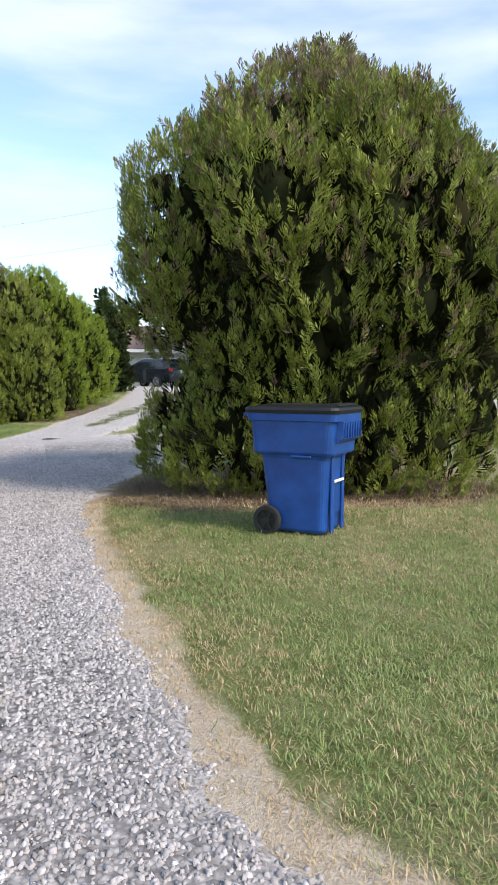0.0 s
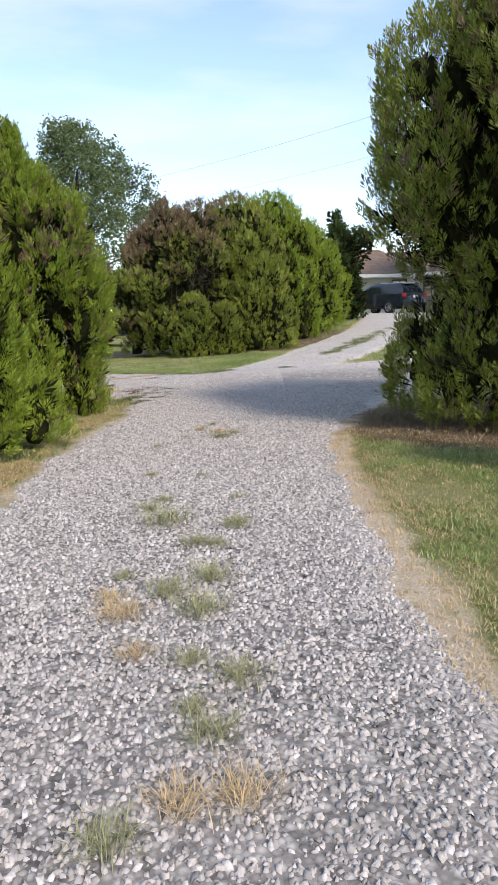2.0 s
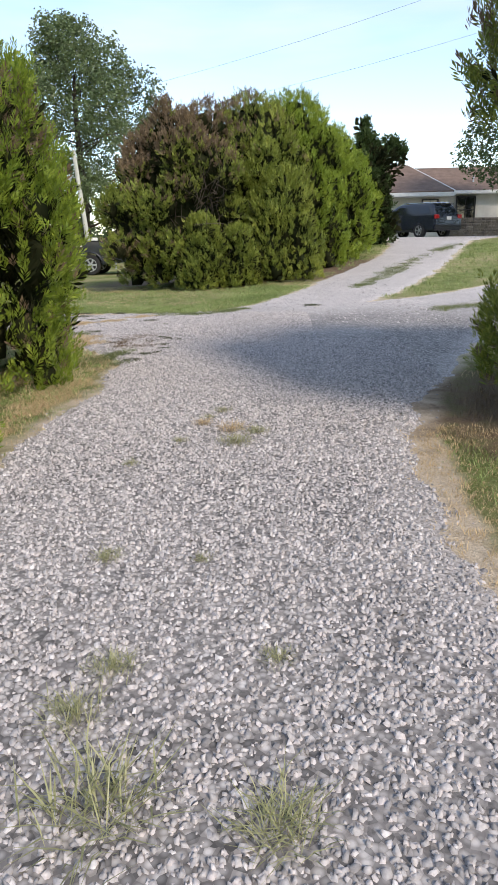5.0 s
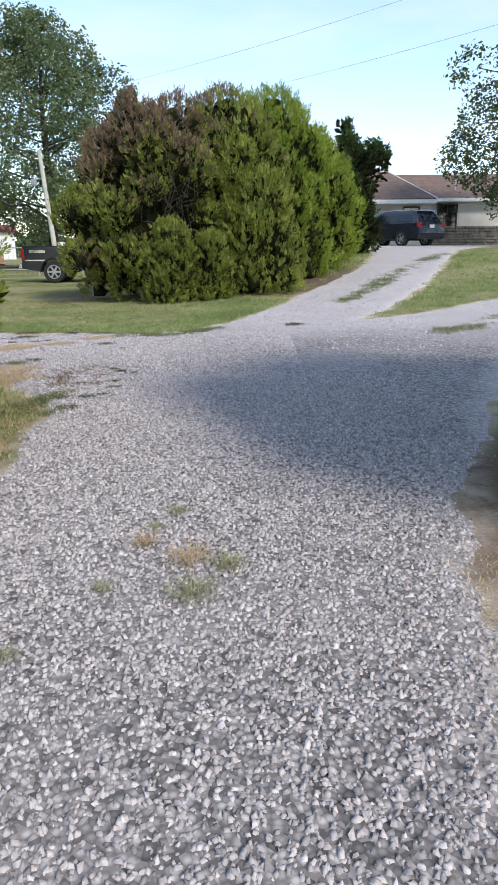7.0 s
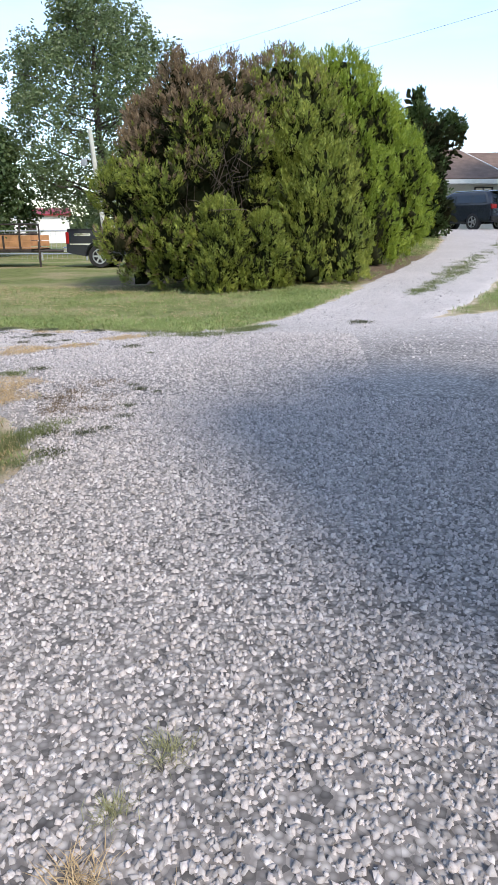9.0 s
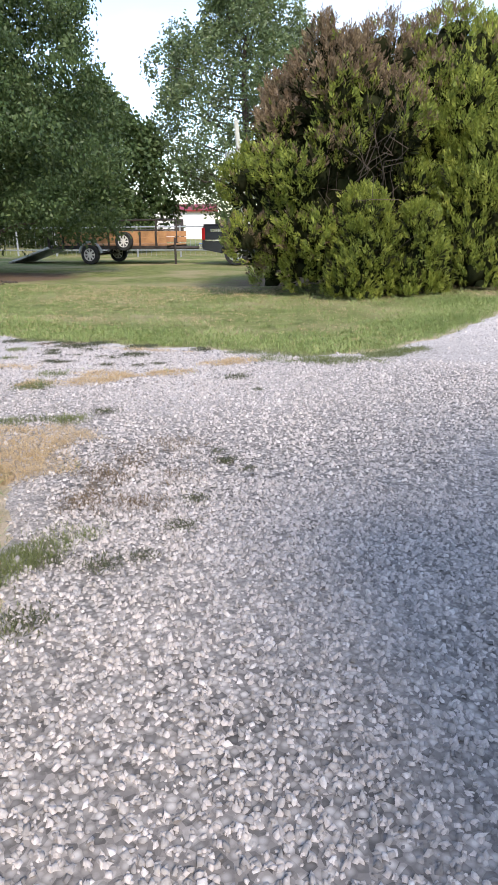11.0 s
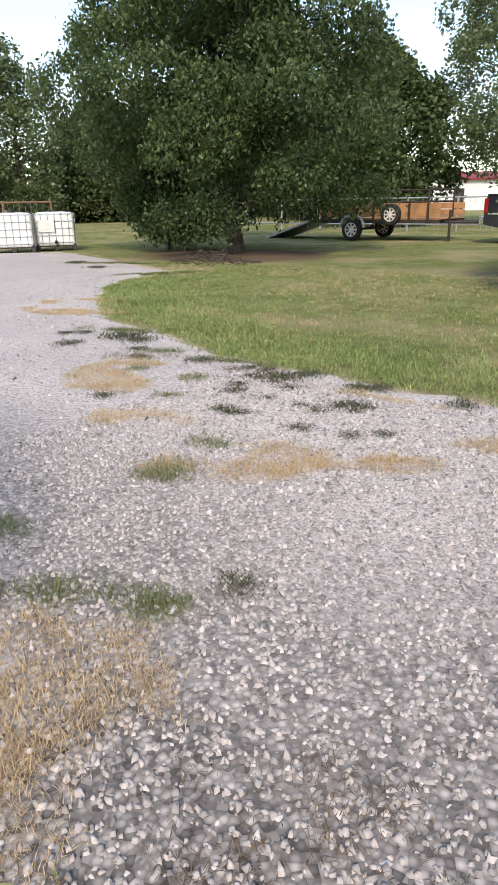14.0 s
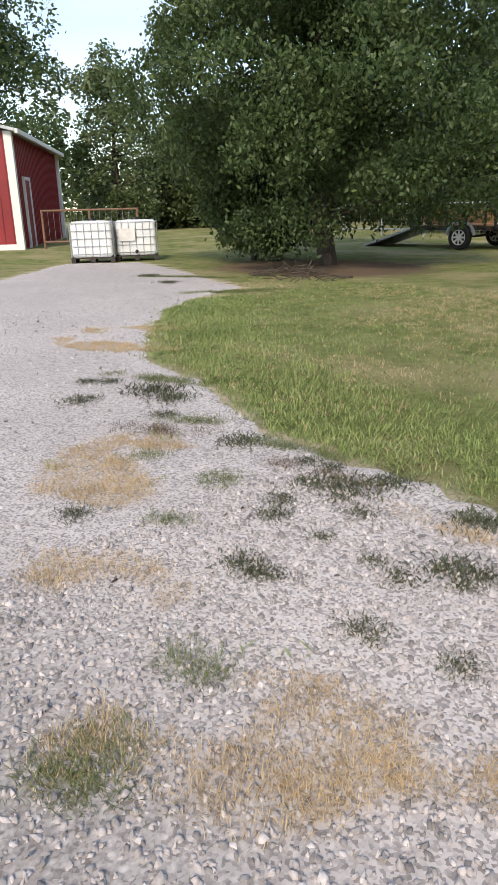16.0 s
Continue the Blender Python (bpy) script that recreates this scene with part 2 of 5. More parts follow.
def box(bm, c, s, bevel=0.0, m=None, segs=1):
    """A box with centre c and full size s, added to bm."""
    r = bmesh.ops.create_cube(bm, size=1.0, matrix=(m or Matrix()) @ Matrix.Translation(c) @ Matrix.Diagonal((*s, 1)))
    if bevel:
        es = list({e for v in r["verts"] for e in v.link_edges})
        bmesh.ops.bevel(bm, geom=es, offset=bevel, segments=segs, affect="EDGES", profile=0.6)
    return bm


def rod(bm, a, b, r1, r2=None, n=8):
    a, b = Vector(a), Vector(b)
    m = Matrix.Translation((a + b) / 2) @ (b - a).to_track_quat("Z", "Y").to_matrix().to_4x4()
    bmesh.ops.create_cone(bm, cap_ends=True, segments=n, radius1=r1, radius2=r1 if r2 is None else r2, depth=(b - a).length, matrix=m)
    return bm


def boxes(items, bevel=0.0):
    bm = bmesh.new()
    for c, s in items:
        box(bm, c, s, bevel)
    return bm


def rods(items, n=8):
    bm = bmesh.new()
    for it in items:
        rod(bm, *it, n=n)
    return bm


def prism(points, lo, hi, axis="y"):
    """A side profile, given as pairs, drawn out from lo to hi across."""
    bm = bmesh.new()
    place = (lambda p, w: (p[0], w, p[1])) if axis == "y" else (lambda p, w: (w, p[0], p[1]))
    a = [bm.verts.new(place(p, lo)) for p in points]
    b = [bm.verts.new(place(p, hi)) for p in points]
    bm.faces.new(a)
    bm.faces.new(list(reversed(b)))
    for k in range(len(points)):
        j = (k + 1) % len(points)
        bm.faces.new((a[k], b[k], b[j], a[j]))
    return bm


def smooth01(x, a, b):
    t = np.clip((np.asarray(x, float) - a) / (b - a), 0, 1)
    return t * t * (3 - 2 * t)


def land(x, y):
    """The height of the ground: level, rising towards the house, with a low bank under the first bush."""
    x, y = np.asarray(x, float), np.asarray(y, float)
    rise = 1.29 * smooth01(y, 16.5, 41.5) * smooth01(x, -5.5, 1.0)
    bank = 0.11 * np.exp(-((x - 2.8) ** 2 / 2.6 + (y - 7.0) ** 2 / 4.5))
    return rise + bank + 0.15 * smooth01(-x, 21, 26)


# edges of the drive: the walked way with a branch to each side
DRIVE = np.array([(1.2, -14), (1.0, 0.0), (0.81, 2.7), (0.70, 3.1), (0.60, 3.8), (0.53, 4.7), (0.49, 5.8), (0.48, 6.7), (0.53, 7.6), (0.66, 8.6), (0.80, 9.4), (1.0, 10.2), (1.4, 11.0), (2.1, 12.8), (3.2, 15.0), (5.5, 17.6),
                  (10, 20.6), (30, 28), (30, 32.5), (10, 24.6), (4.98, 21.6), (2.97, 19.5), (1.7, 18.7), (2.6, 20.7), (4.1, 24.2), (5.5, 28.0), (8.3, 35.8), (12, 40.6), (18, 41.5), (30, 42), (30, 45.2), (16, 45.2),
                  (6, 45.5), (5.0, 39), (4.4, 33), (3.3, 29), (2.1, 26), (1.0, 23), (0.1, 20.4), (-0.5, 18.9), (-1.2, 17.5), (-1.9, 17.0), (-3.2, 17.2), (-4.2, 17.2), (-5.5, 17.3), (-6.4, 17.7), (-7.5, 18.05), (-8.1, 18.2),
                  (-9.1, 19.0), (-10.6, 20.2), (-11.2, 21.2), (-11.9, 23.0), (-13.3, 23.6), (-15.3, 24.4), (-17.5, 25.2), (-18.8, 25.6), (-20.2, 24.2), (-17.0, 20.6), (-13, 17.4), (-8, 14.6), (-4.4, 14.1), (-3.4, 13.7),
                  (-2.8, 13.1), (-2.3, 12.5), (-2.0, 12.0), (-1.88, 11.3), (-1.85, 10.5), (-1.95, 9.2), (-1.95, 8.3), (-1.86, 6.5), (-1.95, 3.0), (-2.2, 0), (-2.6, -14)])


def inside_distance(x, y, poly):
    """Signed distance to a polygon: positive within."""
    p = np.stack([np.ravel(x), np.ravel(y)], 1)
    best, odd = np.full(len(p), 1e9), np.zeros(len(p), bool)
    for a, b in zip(poly, np.roll(poly, -1, 0)):
        ab = b - a
        k = np.clip(((p - a) @ ab) / (ab @ ab), 0, 1)
        best = np.minimum(best, np.hypot(*(p - a - k[:, None] * ab).T))
        crossing = ((a[1] > p[:, 1]) != (b[1] > p[:, 1])) & (p[:, 0] < (b[0] - a[0]) * (p[:, 1] - a[1]) / (b[1] - a[1] + 1e-12) + a[0])
        odd ^= crossing
    return np.where(odd, best, -best).reshape(np.shape(x))


def lattice(i, j, seed):
    v = np.sin(i * 127.1 + j * 311.7 + seed * 74.7) * 43758.5453
    return v - np.floor(v)


def wobble(x, y, s, seed=0.0):
    """Smooth random relief from -1 to 1 at the size s, with finer steps on it."""
    out, amp = 0.0, 0.62
    for octave in range(3):
        u, w = np.asarray(x, float) / s * 2 ** octave + 91.7, np.asarray(y, float) / s * 2 ** octave + 37.3
        i, j = np.floor(u), np.floor(w)
        fu, fw = u - i, w - j
        fu, fw = fu * fu * (3 - 2 * fu), fw * fw * (3 - 2 * fw)
        k = seed + octave * 5.3
        near = lattice(i, j, k) * (1 - fu) + lattice(i + 1, j, k) * fu
        over = lattice(i, j + 1, k) * (1 - fu) + lattice(i + 1, j + 1, k) * fu
        out = out + amp * (2 * (near * (1 - fw) + over * fw) - 1)
        amp *= 0.5
    return out * 1.3


def drive_depth(x, y):
    """How far inside the drive a place lies, with a ragged edge."""
    return inside_distance(x, y, DRIVE) + 0.09 * wobble(x, y, 0.7) + 0.06 * wobble(x, y, 0.16, 2)


# dry patches on and beside the drive: x, y, half length, half width, turn
PATCHES = [(-5.7, 16.28, 0.45, 0.42, 0), (-4.8, 15.55, 0.36, 0.26, 50), (-3.52, 15.42, 0.46, 0.24, 45), (-3.05, 15.8, 0.24, 0.13, 40), (-3.0, 13.4, 0.50, 0.42, 40), (-2.5, 16.5, 0.34, 0.16, 30),
           (-9.0, 18.2, 0.9, 0.2, 20), (-9.5, 19.2, 0.5, 0.25, 60), (-3.6, 16.9, 0.5, 0.1, 0), (-2.35, 11.9, 0.6, 0.2, 65), (-2.2, 9.6, 1.4, 0.15, 90), (-2.2, 7.0, 1.2, 0.15, 90)]
# thin reddish-brown growth with the stones showing through
SPARSE = [(-2.2, 13.45, 0.50, 0.42, 30), (-2.05, 12.9, 0.3, 0.3, 0), (-6.0, 16.9, 0.5, 0.12, 30), (-4.6, 17.0, 0.9, 0.1, 5)]

GREEN = [(3.5, 25.7, 3.4, 0.30, 67), (1.9, 21.9, 0.8, 0.2, 66), (3.1, 17.3, 0.8, 0.25, 40), (4.6, 19.0, 0.9, 0.25, 35), (6.2, 31.5, 2.0, 0.35, 62),
         (-3.38, 14.0, 0.42, 0.10, 32), (-4.0, 14.2, 0.22, 0.12, 30), (-3.08, 14.16, 0.13, 0.09, 30), (-2.12, 12.2, 0.28, 0.12, 70), (-1.88, 11.8, 0.16, 0.1, 60), (-3.9, 15.05, 0.22, 0.16, 45), (-4.03, 15.5, 0.12, 0.08, 20),
         (-4.87, 16.13, 0.15, 0.06, 45), (-5.99, 17.15, 0.22, 0.08, 30), (-5.13, 16.58, 0.13, 0.12, 0), (-5.7, 16.5, 0.12, 0.1, 0), (-5.18, 17.21, 0.26, 0.06, 10), (-2.3, 11.9, 0.35, 0.15, 60), (-3.87, 17.04, 0.2, 0.08, 0),
         (-1.7, 16.75, 0.5, 0.20, 10), (-1.1, 17.3, 0.4, 0.15, 50), (-2.4, 17.0, 0.4, 0.12, 0), (-11.5, 22.3, 1.0, 0.15, 60), (-14, 23.7, 1.2, 0.15, 30), (-7.2, 17.7, 0.4, 0.1, 20)]


def sparse_value(x, y):
    v = np.zeros(np.shape(x))
    for px, py, la, lb, turn in SPARSE:
        c, s = math.cos(radians(turn)), math.sin(radians(turn))
        d = np.hypot(((x - px) * c + (y - py) * s) / la, ((y - py) * c - (x - px) * s) / lb)
        v = np.maximum(v, np.clip(1.1 - d, 0, 1) * smooth01(wobble(x, y, 0.16, 13), -0.05, 0.45))
    return v


def green_value(x, y):
    v = np.zeros(np.shape(x))
    for px, py, la, lb, turn in GREEN:
        c, s = math.cos(radians(turn)), math.sin(radians(turn))
        d = np.hypot(((x - px) * c + (y - py) * s) / la, ((y - py) * c - (x - px) * s) / lb)
        v = np.maximum(v, np.clip(1.2 - d + 0.6 * wobble(x, y, 0.3, 8), 0, 1))
    return v


def patch_value(x, y):
    v = np.zeros(np.shape(x))
    for px, py, la, lb, turn in PATCHES:
        c, s = math.cos(radians(turn)), math.sin(radians(turn))
        dx, dy = x - px, y - py
        d = np.hypot((dx * c + dy * s) / la, (dy * c - dx * s) / lb)
        v = np.maximum(v, np.clip(1.12 - d + 0.95 * wobble(x, y, 0.36, 5), 0, 1))
    return v


# ---- ground and drive ----
def grid(xs, ys):
    X, Y = np.meshgrid(xs, ys)
    nx, ny = len(xs), len(ys)
    k = (np.arange(ny - 1)[:, None] * nx + np.arange(nx - 1)[None]).ravel()
    return X.ravel(), Y.ravel(), np.stack([k, k + 1, k + nx + 1, k + nx], 1)


def attribute(me, name, values):
    a = me.attributes.new(name, "FLOAT", "POINT")
    a.data.foreach_set("value", np.asarray(values, np.float32))


far = np.array([60, 90, 140, 220, 400, 800, 1600])
gx = np.concatenate([-far[::-1], np.arange(-50, -24, 1.0), np.arange(-24, -6, 0.45), np.arange(-6, 8, 0.13), np.arange(8, 50, 1.0), far])
gy = np.concatenate([-far[::-1], np.arange(-40, -2, 1.2), np.arange(-2, 25, 0.16), np.arange(25, 48, 0.4), np.arange(48, 58, 1.5), far])
X, Y, F = grid(gx, gy)
depth_in = inside_distance(X, Y, DRIVE)
me = mesh_arrays("ground", np.stack([X, Y, land(X, Y) + 0.012 * wobble(X, Y, 0.8) * (depth_in < -0.3) - 0.04 * smooth01(depth_in, 0.25, 0.6)], 1), F, M_GROUND, True)
right_side = smooth01(X, -0.3, 0.2) * smooth01(-Y, -13, -9)
strip = np.clip(1.0 - np.maximum(0, -depth_in - 0.06) / (0.22 + 0.12 * wobble(X, Y, 0.7, 3)), 0, 1)
attribute(me, "dirt", 0.85 * strip * np.maximum(right_side, 0.5))
attribute(me, "mulch", np.clip(1.25 - np.hypot((X - 3.3) / 2.6, (Y - 9.3) / 2.4), 0, 1) * 1.1 + np.clip(1.3 - np.hypot((X + 1.2) / 5.0, (Y - 27) / 4.2), 0, 0.75)
          + np.clip(1.4 - np.hypot((X + 13.4) / 2.6, (Y - 27.0) / 2.0), 0, 0.9))
tagged(put_mesh("ground", me), "mown green lawn with dry patches and bare soil at the edges", "ground", kind="structure")

dx_ = np.concatenate([np.arange(-22, -7, 0.2), np.arange(-7, 3.0, 0.07), np.arange(3.0, 9, 0.13), np.arange(9, 31, 0.4)])
dy_ = np.concatenate([np.arange(-14, 0, 0.4), np.arange(0, 20, 0.07), np.arange(20, 34, 0.13), np.arange(34, 47, 0.25)])
X, Y, F = grid(dx_, dy_)
inside = drive_depth(X, Y)
F = F[(inside[F] > -0.25).any(1)]
used = np.unique(F)
back = np.zeros(len(X), np.int64)
back[used] = np.arange(len(used))
X, Y, inside, F = X[used], Y[used], inside[used], back[F]
me = mesh_arrays("driveway", np.stack([X, Y, land(X, Y) + 0.055 * np.clip(inside / 0.22, -1.2, 0.36) + 0.006 * wobble(X, Y, 0.5, 1)], 1), F, M_GRAVEL, True)
attribute(me, "fines", np.clip(0.5 - inside / 0.5, 0, 0.45) + 0.80 * np.maximum(smooth01(Y, 13.8, 15.8) * smooth01(-X, 0.2, 3.0), smooth01(Y, 15.5, 18.5)))
tagged(put_mesh("driveway", me), "pale grey crushed gravel drive with dusty tan edges", "driveway", kind="structure")

# ---- foliage ----
def spray_template(seed, blades=10, spread=46, width=0.040, lift=0.24):
    """A feathery flat spray, one metre long: short side twigs along a stem, and a tip."""
    r = np.random.default_rng(seed)
    v = []
    for k in range(blades):
        s = k / (blades - 1)
        a = radians((1 if k % 2 else -1) * (spread - 34 * s) + r.uniform(-9, 9)) * (k < blades - 1)
        length = (0.52 - 0.16 * s) * r.uniform(0.8, 1.15)
        p0 = np.array([r.uniform(-0.03, 0.03), r.uniform(-0.04, 0.04), 0.66 * s])
        way = np.array([math.sin(a), r.uniform(-1, 1) * lift, math.cos(a)])
        side = np.array([math.cos(a), r.uniform(-0.6, 0.6), -math.sin(a)]) * width * r.uniform(0.8, 1.25)
        p1 = p0 + way * length
        pm = p0 * 0.4 + p1 * 0.6
        v += [p0, pm + side, p1, pm - side]
    return np.array(v)


def leaf_template(seed, leaves=9, size=0.34, droop=0.5):
    """A loose clump of pointed leaves about a twig's end, one metre across."""
    r = np.random.default_rng(seed)
    v = []
    for k in range(leaves):
        c = r.normal(0, 0.27, 3)
        way = np.append(r.normal(0, 1, 2), -droop + r.normal(0, 0.5))
        way /= np.linalg.norm(way)
        side = np.cross(way, r.normal(0, 1, 3))
        side *= size * 0.26 / np.linalg.norm(side)
        v += [c, c + way * size * 0.45 + side, c + way * size, c + way * size * 0.45 - side]
    return np.array(v)


def scatter(templates, at, up, size, seed=0):
    """Templates set at places with their z along up, turned at random: vertices and quads."""
    r = np.random.default_rng(seed)
    n = len(at)
    up = up / np.linalg.norm(up, axis=1, keepdims=True)
    ref = r.normal(0, 1, (n, 3))
    a = np.cross(up, ref)
    a /= np.linalg.norm(a, axis=1, keepdims=True)
    b = np.cross(up, a)
    which = r.integers(0, len(templates), n)
    t = np.stack(templates)[which] * np.asarray(size)[:, None, None]
    v = at[:, None] + t[..., 0:1] * a[:, None] + t[..., 1:2] * b[:, None] + t[..., 2:3] * up[:, None]
    v = v.reshape(-1, 3)
    return v, np.arange(len(v)).reshape(-1, 4)


THUJA = [spray_template(s) for s in range(5)]
THUJA_FAR = [spray_template(10 + s, 7, 46, 0.066, 0.24) for s in range(5)]
BUSHY = [spray_template(20 + s, 6, 60, 0.12, 0.3) for s in range(4)]
PEARY = [leaf_template(50 + s, 13, 0.27, 1.1) for s in range(6)]
LEAFY = [leaf_template(s) for s in range(6)]
ICO = bmesh.new()
bmesh.ops.create_icosphere(ICO, subdivisions=2, radius=1.0)
ICO_V = np.array([v.co[:] for v in ICO.verts])
ICO_F = np.array([[v.index for v in f.verts] for f in ICO.faces])
ICO.free()


def blobs(centres, radii, seed):
    """Rough inner masses: one lumpy ball for each lobe."""
    r = np.random.default_rng(seed)
    vs, fs = [], []
    for k, (c, q) in enumerate(zip(centres, radii)):
        rough = 1 + 0.18 * r.normal(0, 1, (len(ICO_V), 1)).clip(-1.5, 1.5)
        vs.append(c + ICO_V * q * rough)
        fs.append(ICO_F + k * len(ICO_V))
    return np.concatenate(vs), np.concatenate(fs)


def limb(bm, a, b, r1, r2, bends, r, wild=0.05):
    """A tapered limb with a few bends."""
    a, b = Vector(a), Vector(b)
    last, lr = a, r1
    for k in range(1, bends + 1):
        f = k / bends
        p = a.lerp(b, f) + (Vector(r.normal(0, wild, 3)) * (b - a).length if k < bends else Vector())
        rr = r1 + (r2 - r1) * f
        rod(bm, last, p, lr, rr, 7)
        last, lr = p, rr


def lobed_crown(profile, height, lobes, seed, size=(0.5, 0.85), centre=(0, 0), squash=1.0, base=0.0, lean=(0, 0), flatten=0.0):
    """Lobe centres and radii over a body of turning whose radius at a share of the height profile gives."""
    r = np.random.default_rng(seed)
    hs, rs = np.array(profile).T
    cs, qs = [], []
    for k in range(lobes):
        f = ((k + 0.5) / lobes) ** 0.9
        a = k * 2.39996 + r.uniform(-0.35, 0.35)
        rad = np.interp(f, hs, rs) * r.uniform(0.80, 1.0)
        s = r.uniform(0.75, 1.25)
        q = np.array([size[0], size[0], size[1] * (1 - flatten * f)]) * s
        z = base + f * height
        cs.append((centre[0] + lean[0] * f + (rad - q[0] * 0.75) * math.cos(a), centre[1] + lean[1] * f + (rad - q[0] * 0.75) * math.sin(a) * squash, z - q[2] * 0.55))
        qs.append(q)
    return np.array(cs), np.array(qs)


def lobe_points(cs, qs, per, seed, axis, keep=0.78):
    """Places and outward ways on the outside of overlapping lobes."""
    r = np.random.default_rng(seed)
    n = len(cs) * per
    idx = np.repeat(np.arange(len(cs)), per)
    d = r.normal(0, 1, (n, 3))
    d /= np.linalg.norm(d, axis=1, keepdims=True)
    out = cs[idx] - np.array([axis[0], axis[1], 0.0])
    out[:, 2] = 0.35 * np.linalg.norm(out[:, :2], axis=1) + 0.2
    out /= np.linalg.norm(out, axis=1, keepdims=True)
    flip = (d * out).sum(1) < -0.25
    d[flip] *= -1
    p = cs[idx] + d * qs[idx] * r.uniform(0.78, 1.06, (n, 1))
    free = np.ones(n, bool)
    for k in range(len(cs)):
        near = np.linalg.norm((p - cs[k]) / qs[k], axis=1) < keep
        free &= ~near | (idx == k)
    return p[free], d[free], idx[free]


def shrub(name, label, at, profile, height, lobes, per, seed, spray=0.22, size=(0.5, 0.85), mat=None, squash=1.0, lean=(0, 0), brown=None, upright=0.9, templates=None, cut=None, turn=0.0, extra=None, core_share=0.42, plume=4, hole=(0.2, -0.6, 1.2), keep=0.9, deep_share=0.13):
    """A dense evergreen: trunk, dark inner mass, sprays all over its lobes, and browned sprays where brown(x, y, z) says."""
    mat = mat or M_THUJA
    templates = templates or (THUJA_FAR if at[1] > 20 else THUJA)
    ob = thing(name, label, "bush", (*at, float(land(*at))), turn)
    cs, qs = lobed_crown(profile, height, lobes, seed, size, squash=squash, lean=lean, flatten=0.5)
    if extra is not None:
        cs, qs = np.concatenate([cs, np.array([e[:3] for e in extra])]), np.concatenate([qs, np.array([e[3:] for e in extra])])
    if cut is not None:
        stay = np.array([not cut(*c) for c in cs])
        cs, qs = cs[stay], qs[stay]
    p, d, idx = lobe_points(cs, qs, per, seed + 1, (0, 0), keep)
    r = np.random.default_rng(seed + 2)
    ok = p[:, 2] > 0.04
    p, d = p[ok], d[ok]
    up = d * (1 - upright * 0.5) + np.array([0, 0, upright]) + r.normal(0, 0.14, d.shape)
    # each place carries a plume of sprays, one over the other
    step = up / np.linalg.norm(up, axis=1, keepdims=True)
    p, d, up = (np.repeat(q, plume, axis=0) for q in (p, d, up))
    p = p + np.repeat(step, plume, axis=0) * (spray * 1.5 * (np.tile(np.arange(plume), len(step)) / plume - 0.45))[:, None] + r.normal(0, spray * 0.20, p.shape)
    up = up + r.normal(0, 0.26, up.shape)
    ok = p[:, 2] > 0.04
    p, d, up = p[ok], d[ok], up[ok]
    length = spray * r.uniform(0.6, 1.35, len(p))
    dead = np.array([brown(*q) for q in p]) > r.uniform(0, 1, len(p)) if brown else np.zeros(len(p), bool)
    for nm, sel, mt, lb in (("foliage", ~dead, mat, ""), ("dead_foliage", dead, M_BROWN, "browned dry sprays")):
        if sel.any():
            v, f = scatter(templates or THUJA, p[sel] - up[sel] / np.linalg.norm(up[sel], axis=1, keepdims=True) * length[sel, None] * 0.4, up[sel], length[sel], seed + 3)
            put_mesh(nm, mesh_arrays(nm, v, f, mt), ob, lb)
    hs, rs = np.array(profile).T
    # core masses and inner sprays in a near-black colour that paints the inner shade
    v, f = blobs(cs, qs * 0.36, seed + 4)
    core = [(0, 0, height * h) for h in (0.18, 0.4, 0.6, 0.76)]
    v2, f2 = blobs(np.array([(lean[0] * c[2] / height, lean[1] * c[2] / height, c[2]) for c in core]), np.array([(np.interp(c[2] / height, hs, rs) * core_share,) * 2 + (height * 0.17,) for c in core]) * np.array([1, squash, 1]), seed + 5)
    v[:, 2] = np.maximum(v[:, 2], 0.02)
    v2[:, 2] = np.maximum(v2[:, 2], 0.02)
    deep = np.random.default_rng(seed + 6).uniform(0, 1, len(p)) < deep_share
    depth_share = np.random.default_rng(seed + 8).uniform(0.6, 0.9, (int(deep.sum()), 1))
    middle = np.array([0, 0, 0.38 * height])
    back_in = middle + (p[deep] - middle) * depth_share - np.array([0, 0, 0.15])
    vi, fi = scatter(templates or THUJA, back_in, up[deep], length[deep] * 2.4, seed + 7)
    put_mesh("inner_sprays", mesh_arrays("inner_sprays", vi, fi, M_THUJA_CORE), ob, "inner sprays coloured near black as shade")
    put_mesh("inner_foliage", mesh_arrays("inner_foliage", np.concatenate([v, v2]), np.concatenate([f, f2 + len(v)]), M_THUJA_CORE), ob, "inner mass of twigs, shade put into its near-black colour")
    if cut is not None:
        for k in range(46):
            bm = bmesh.new()
            a = Vector(hole) + Vector((r.uniform(-0.4, 0.4), r.uniform(-0.3, 0.3), r.uniform(-1.0, 1.0)))
            limb(bm, a, a + Vector((r.uniform(-0.6, 0.9), r.uniform(-1.2, -0.4), r.uniform(0.1, 1.1))), 0.010, 0.003, 3, r, 0.08)
            part("bare_twig", bm, M_TWIG, ob, "bare brown twig")
    bm = bmesh.new()
    limb(bm, (0, 0, -0.1), (lean[0] * 0.6, lean[1] * 0.6, height * 0.7), 0.16, 0.04, 4, r)
    part("trunk", bm, M_BARK, ob)
    return ob


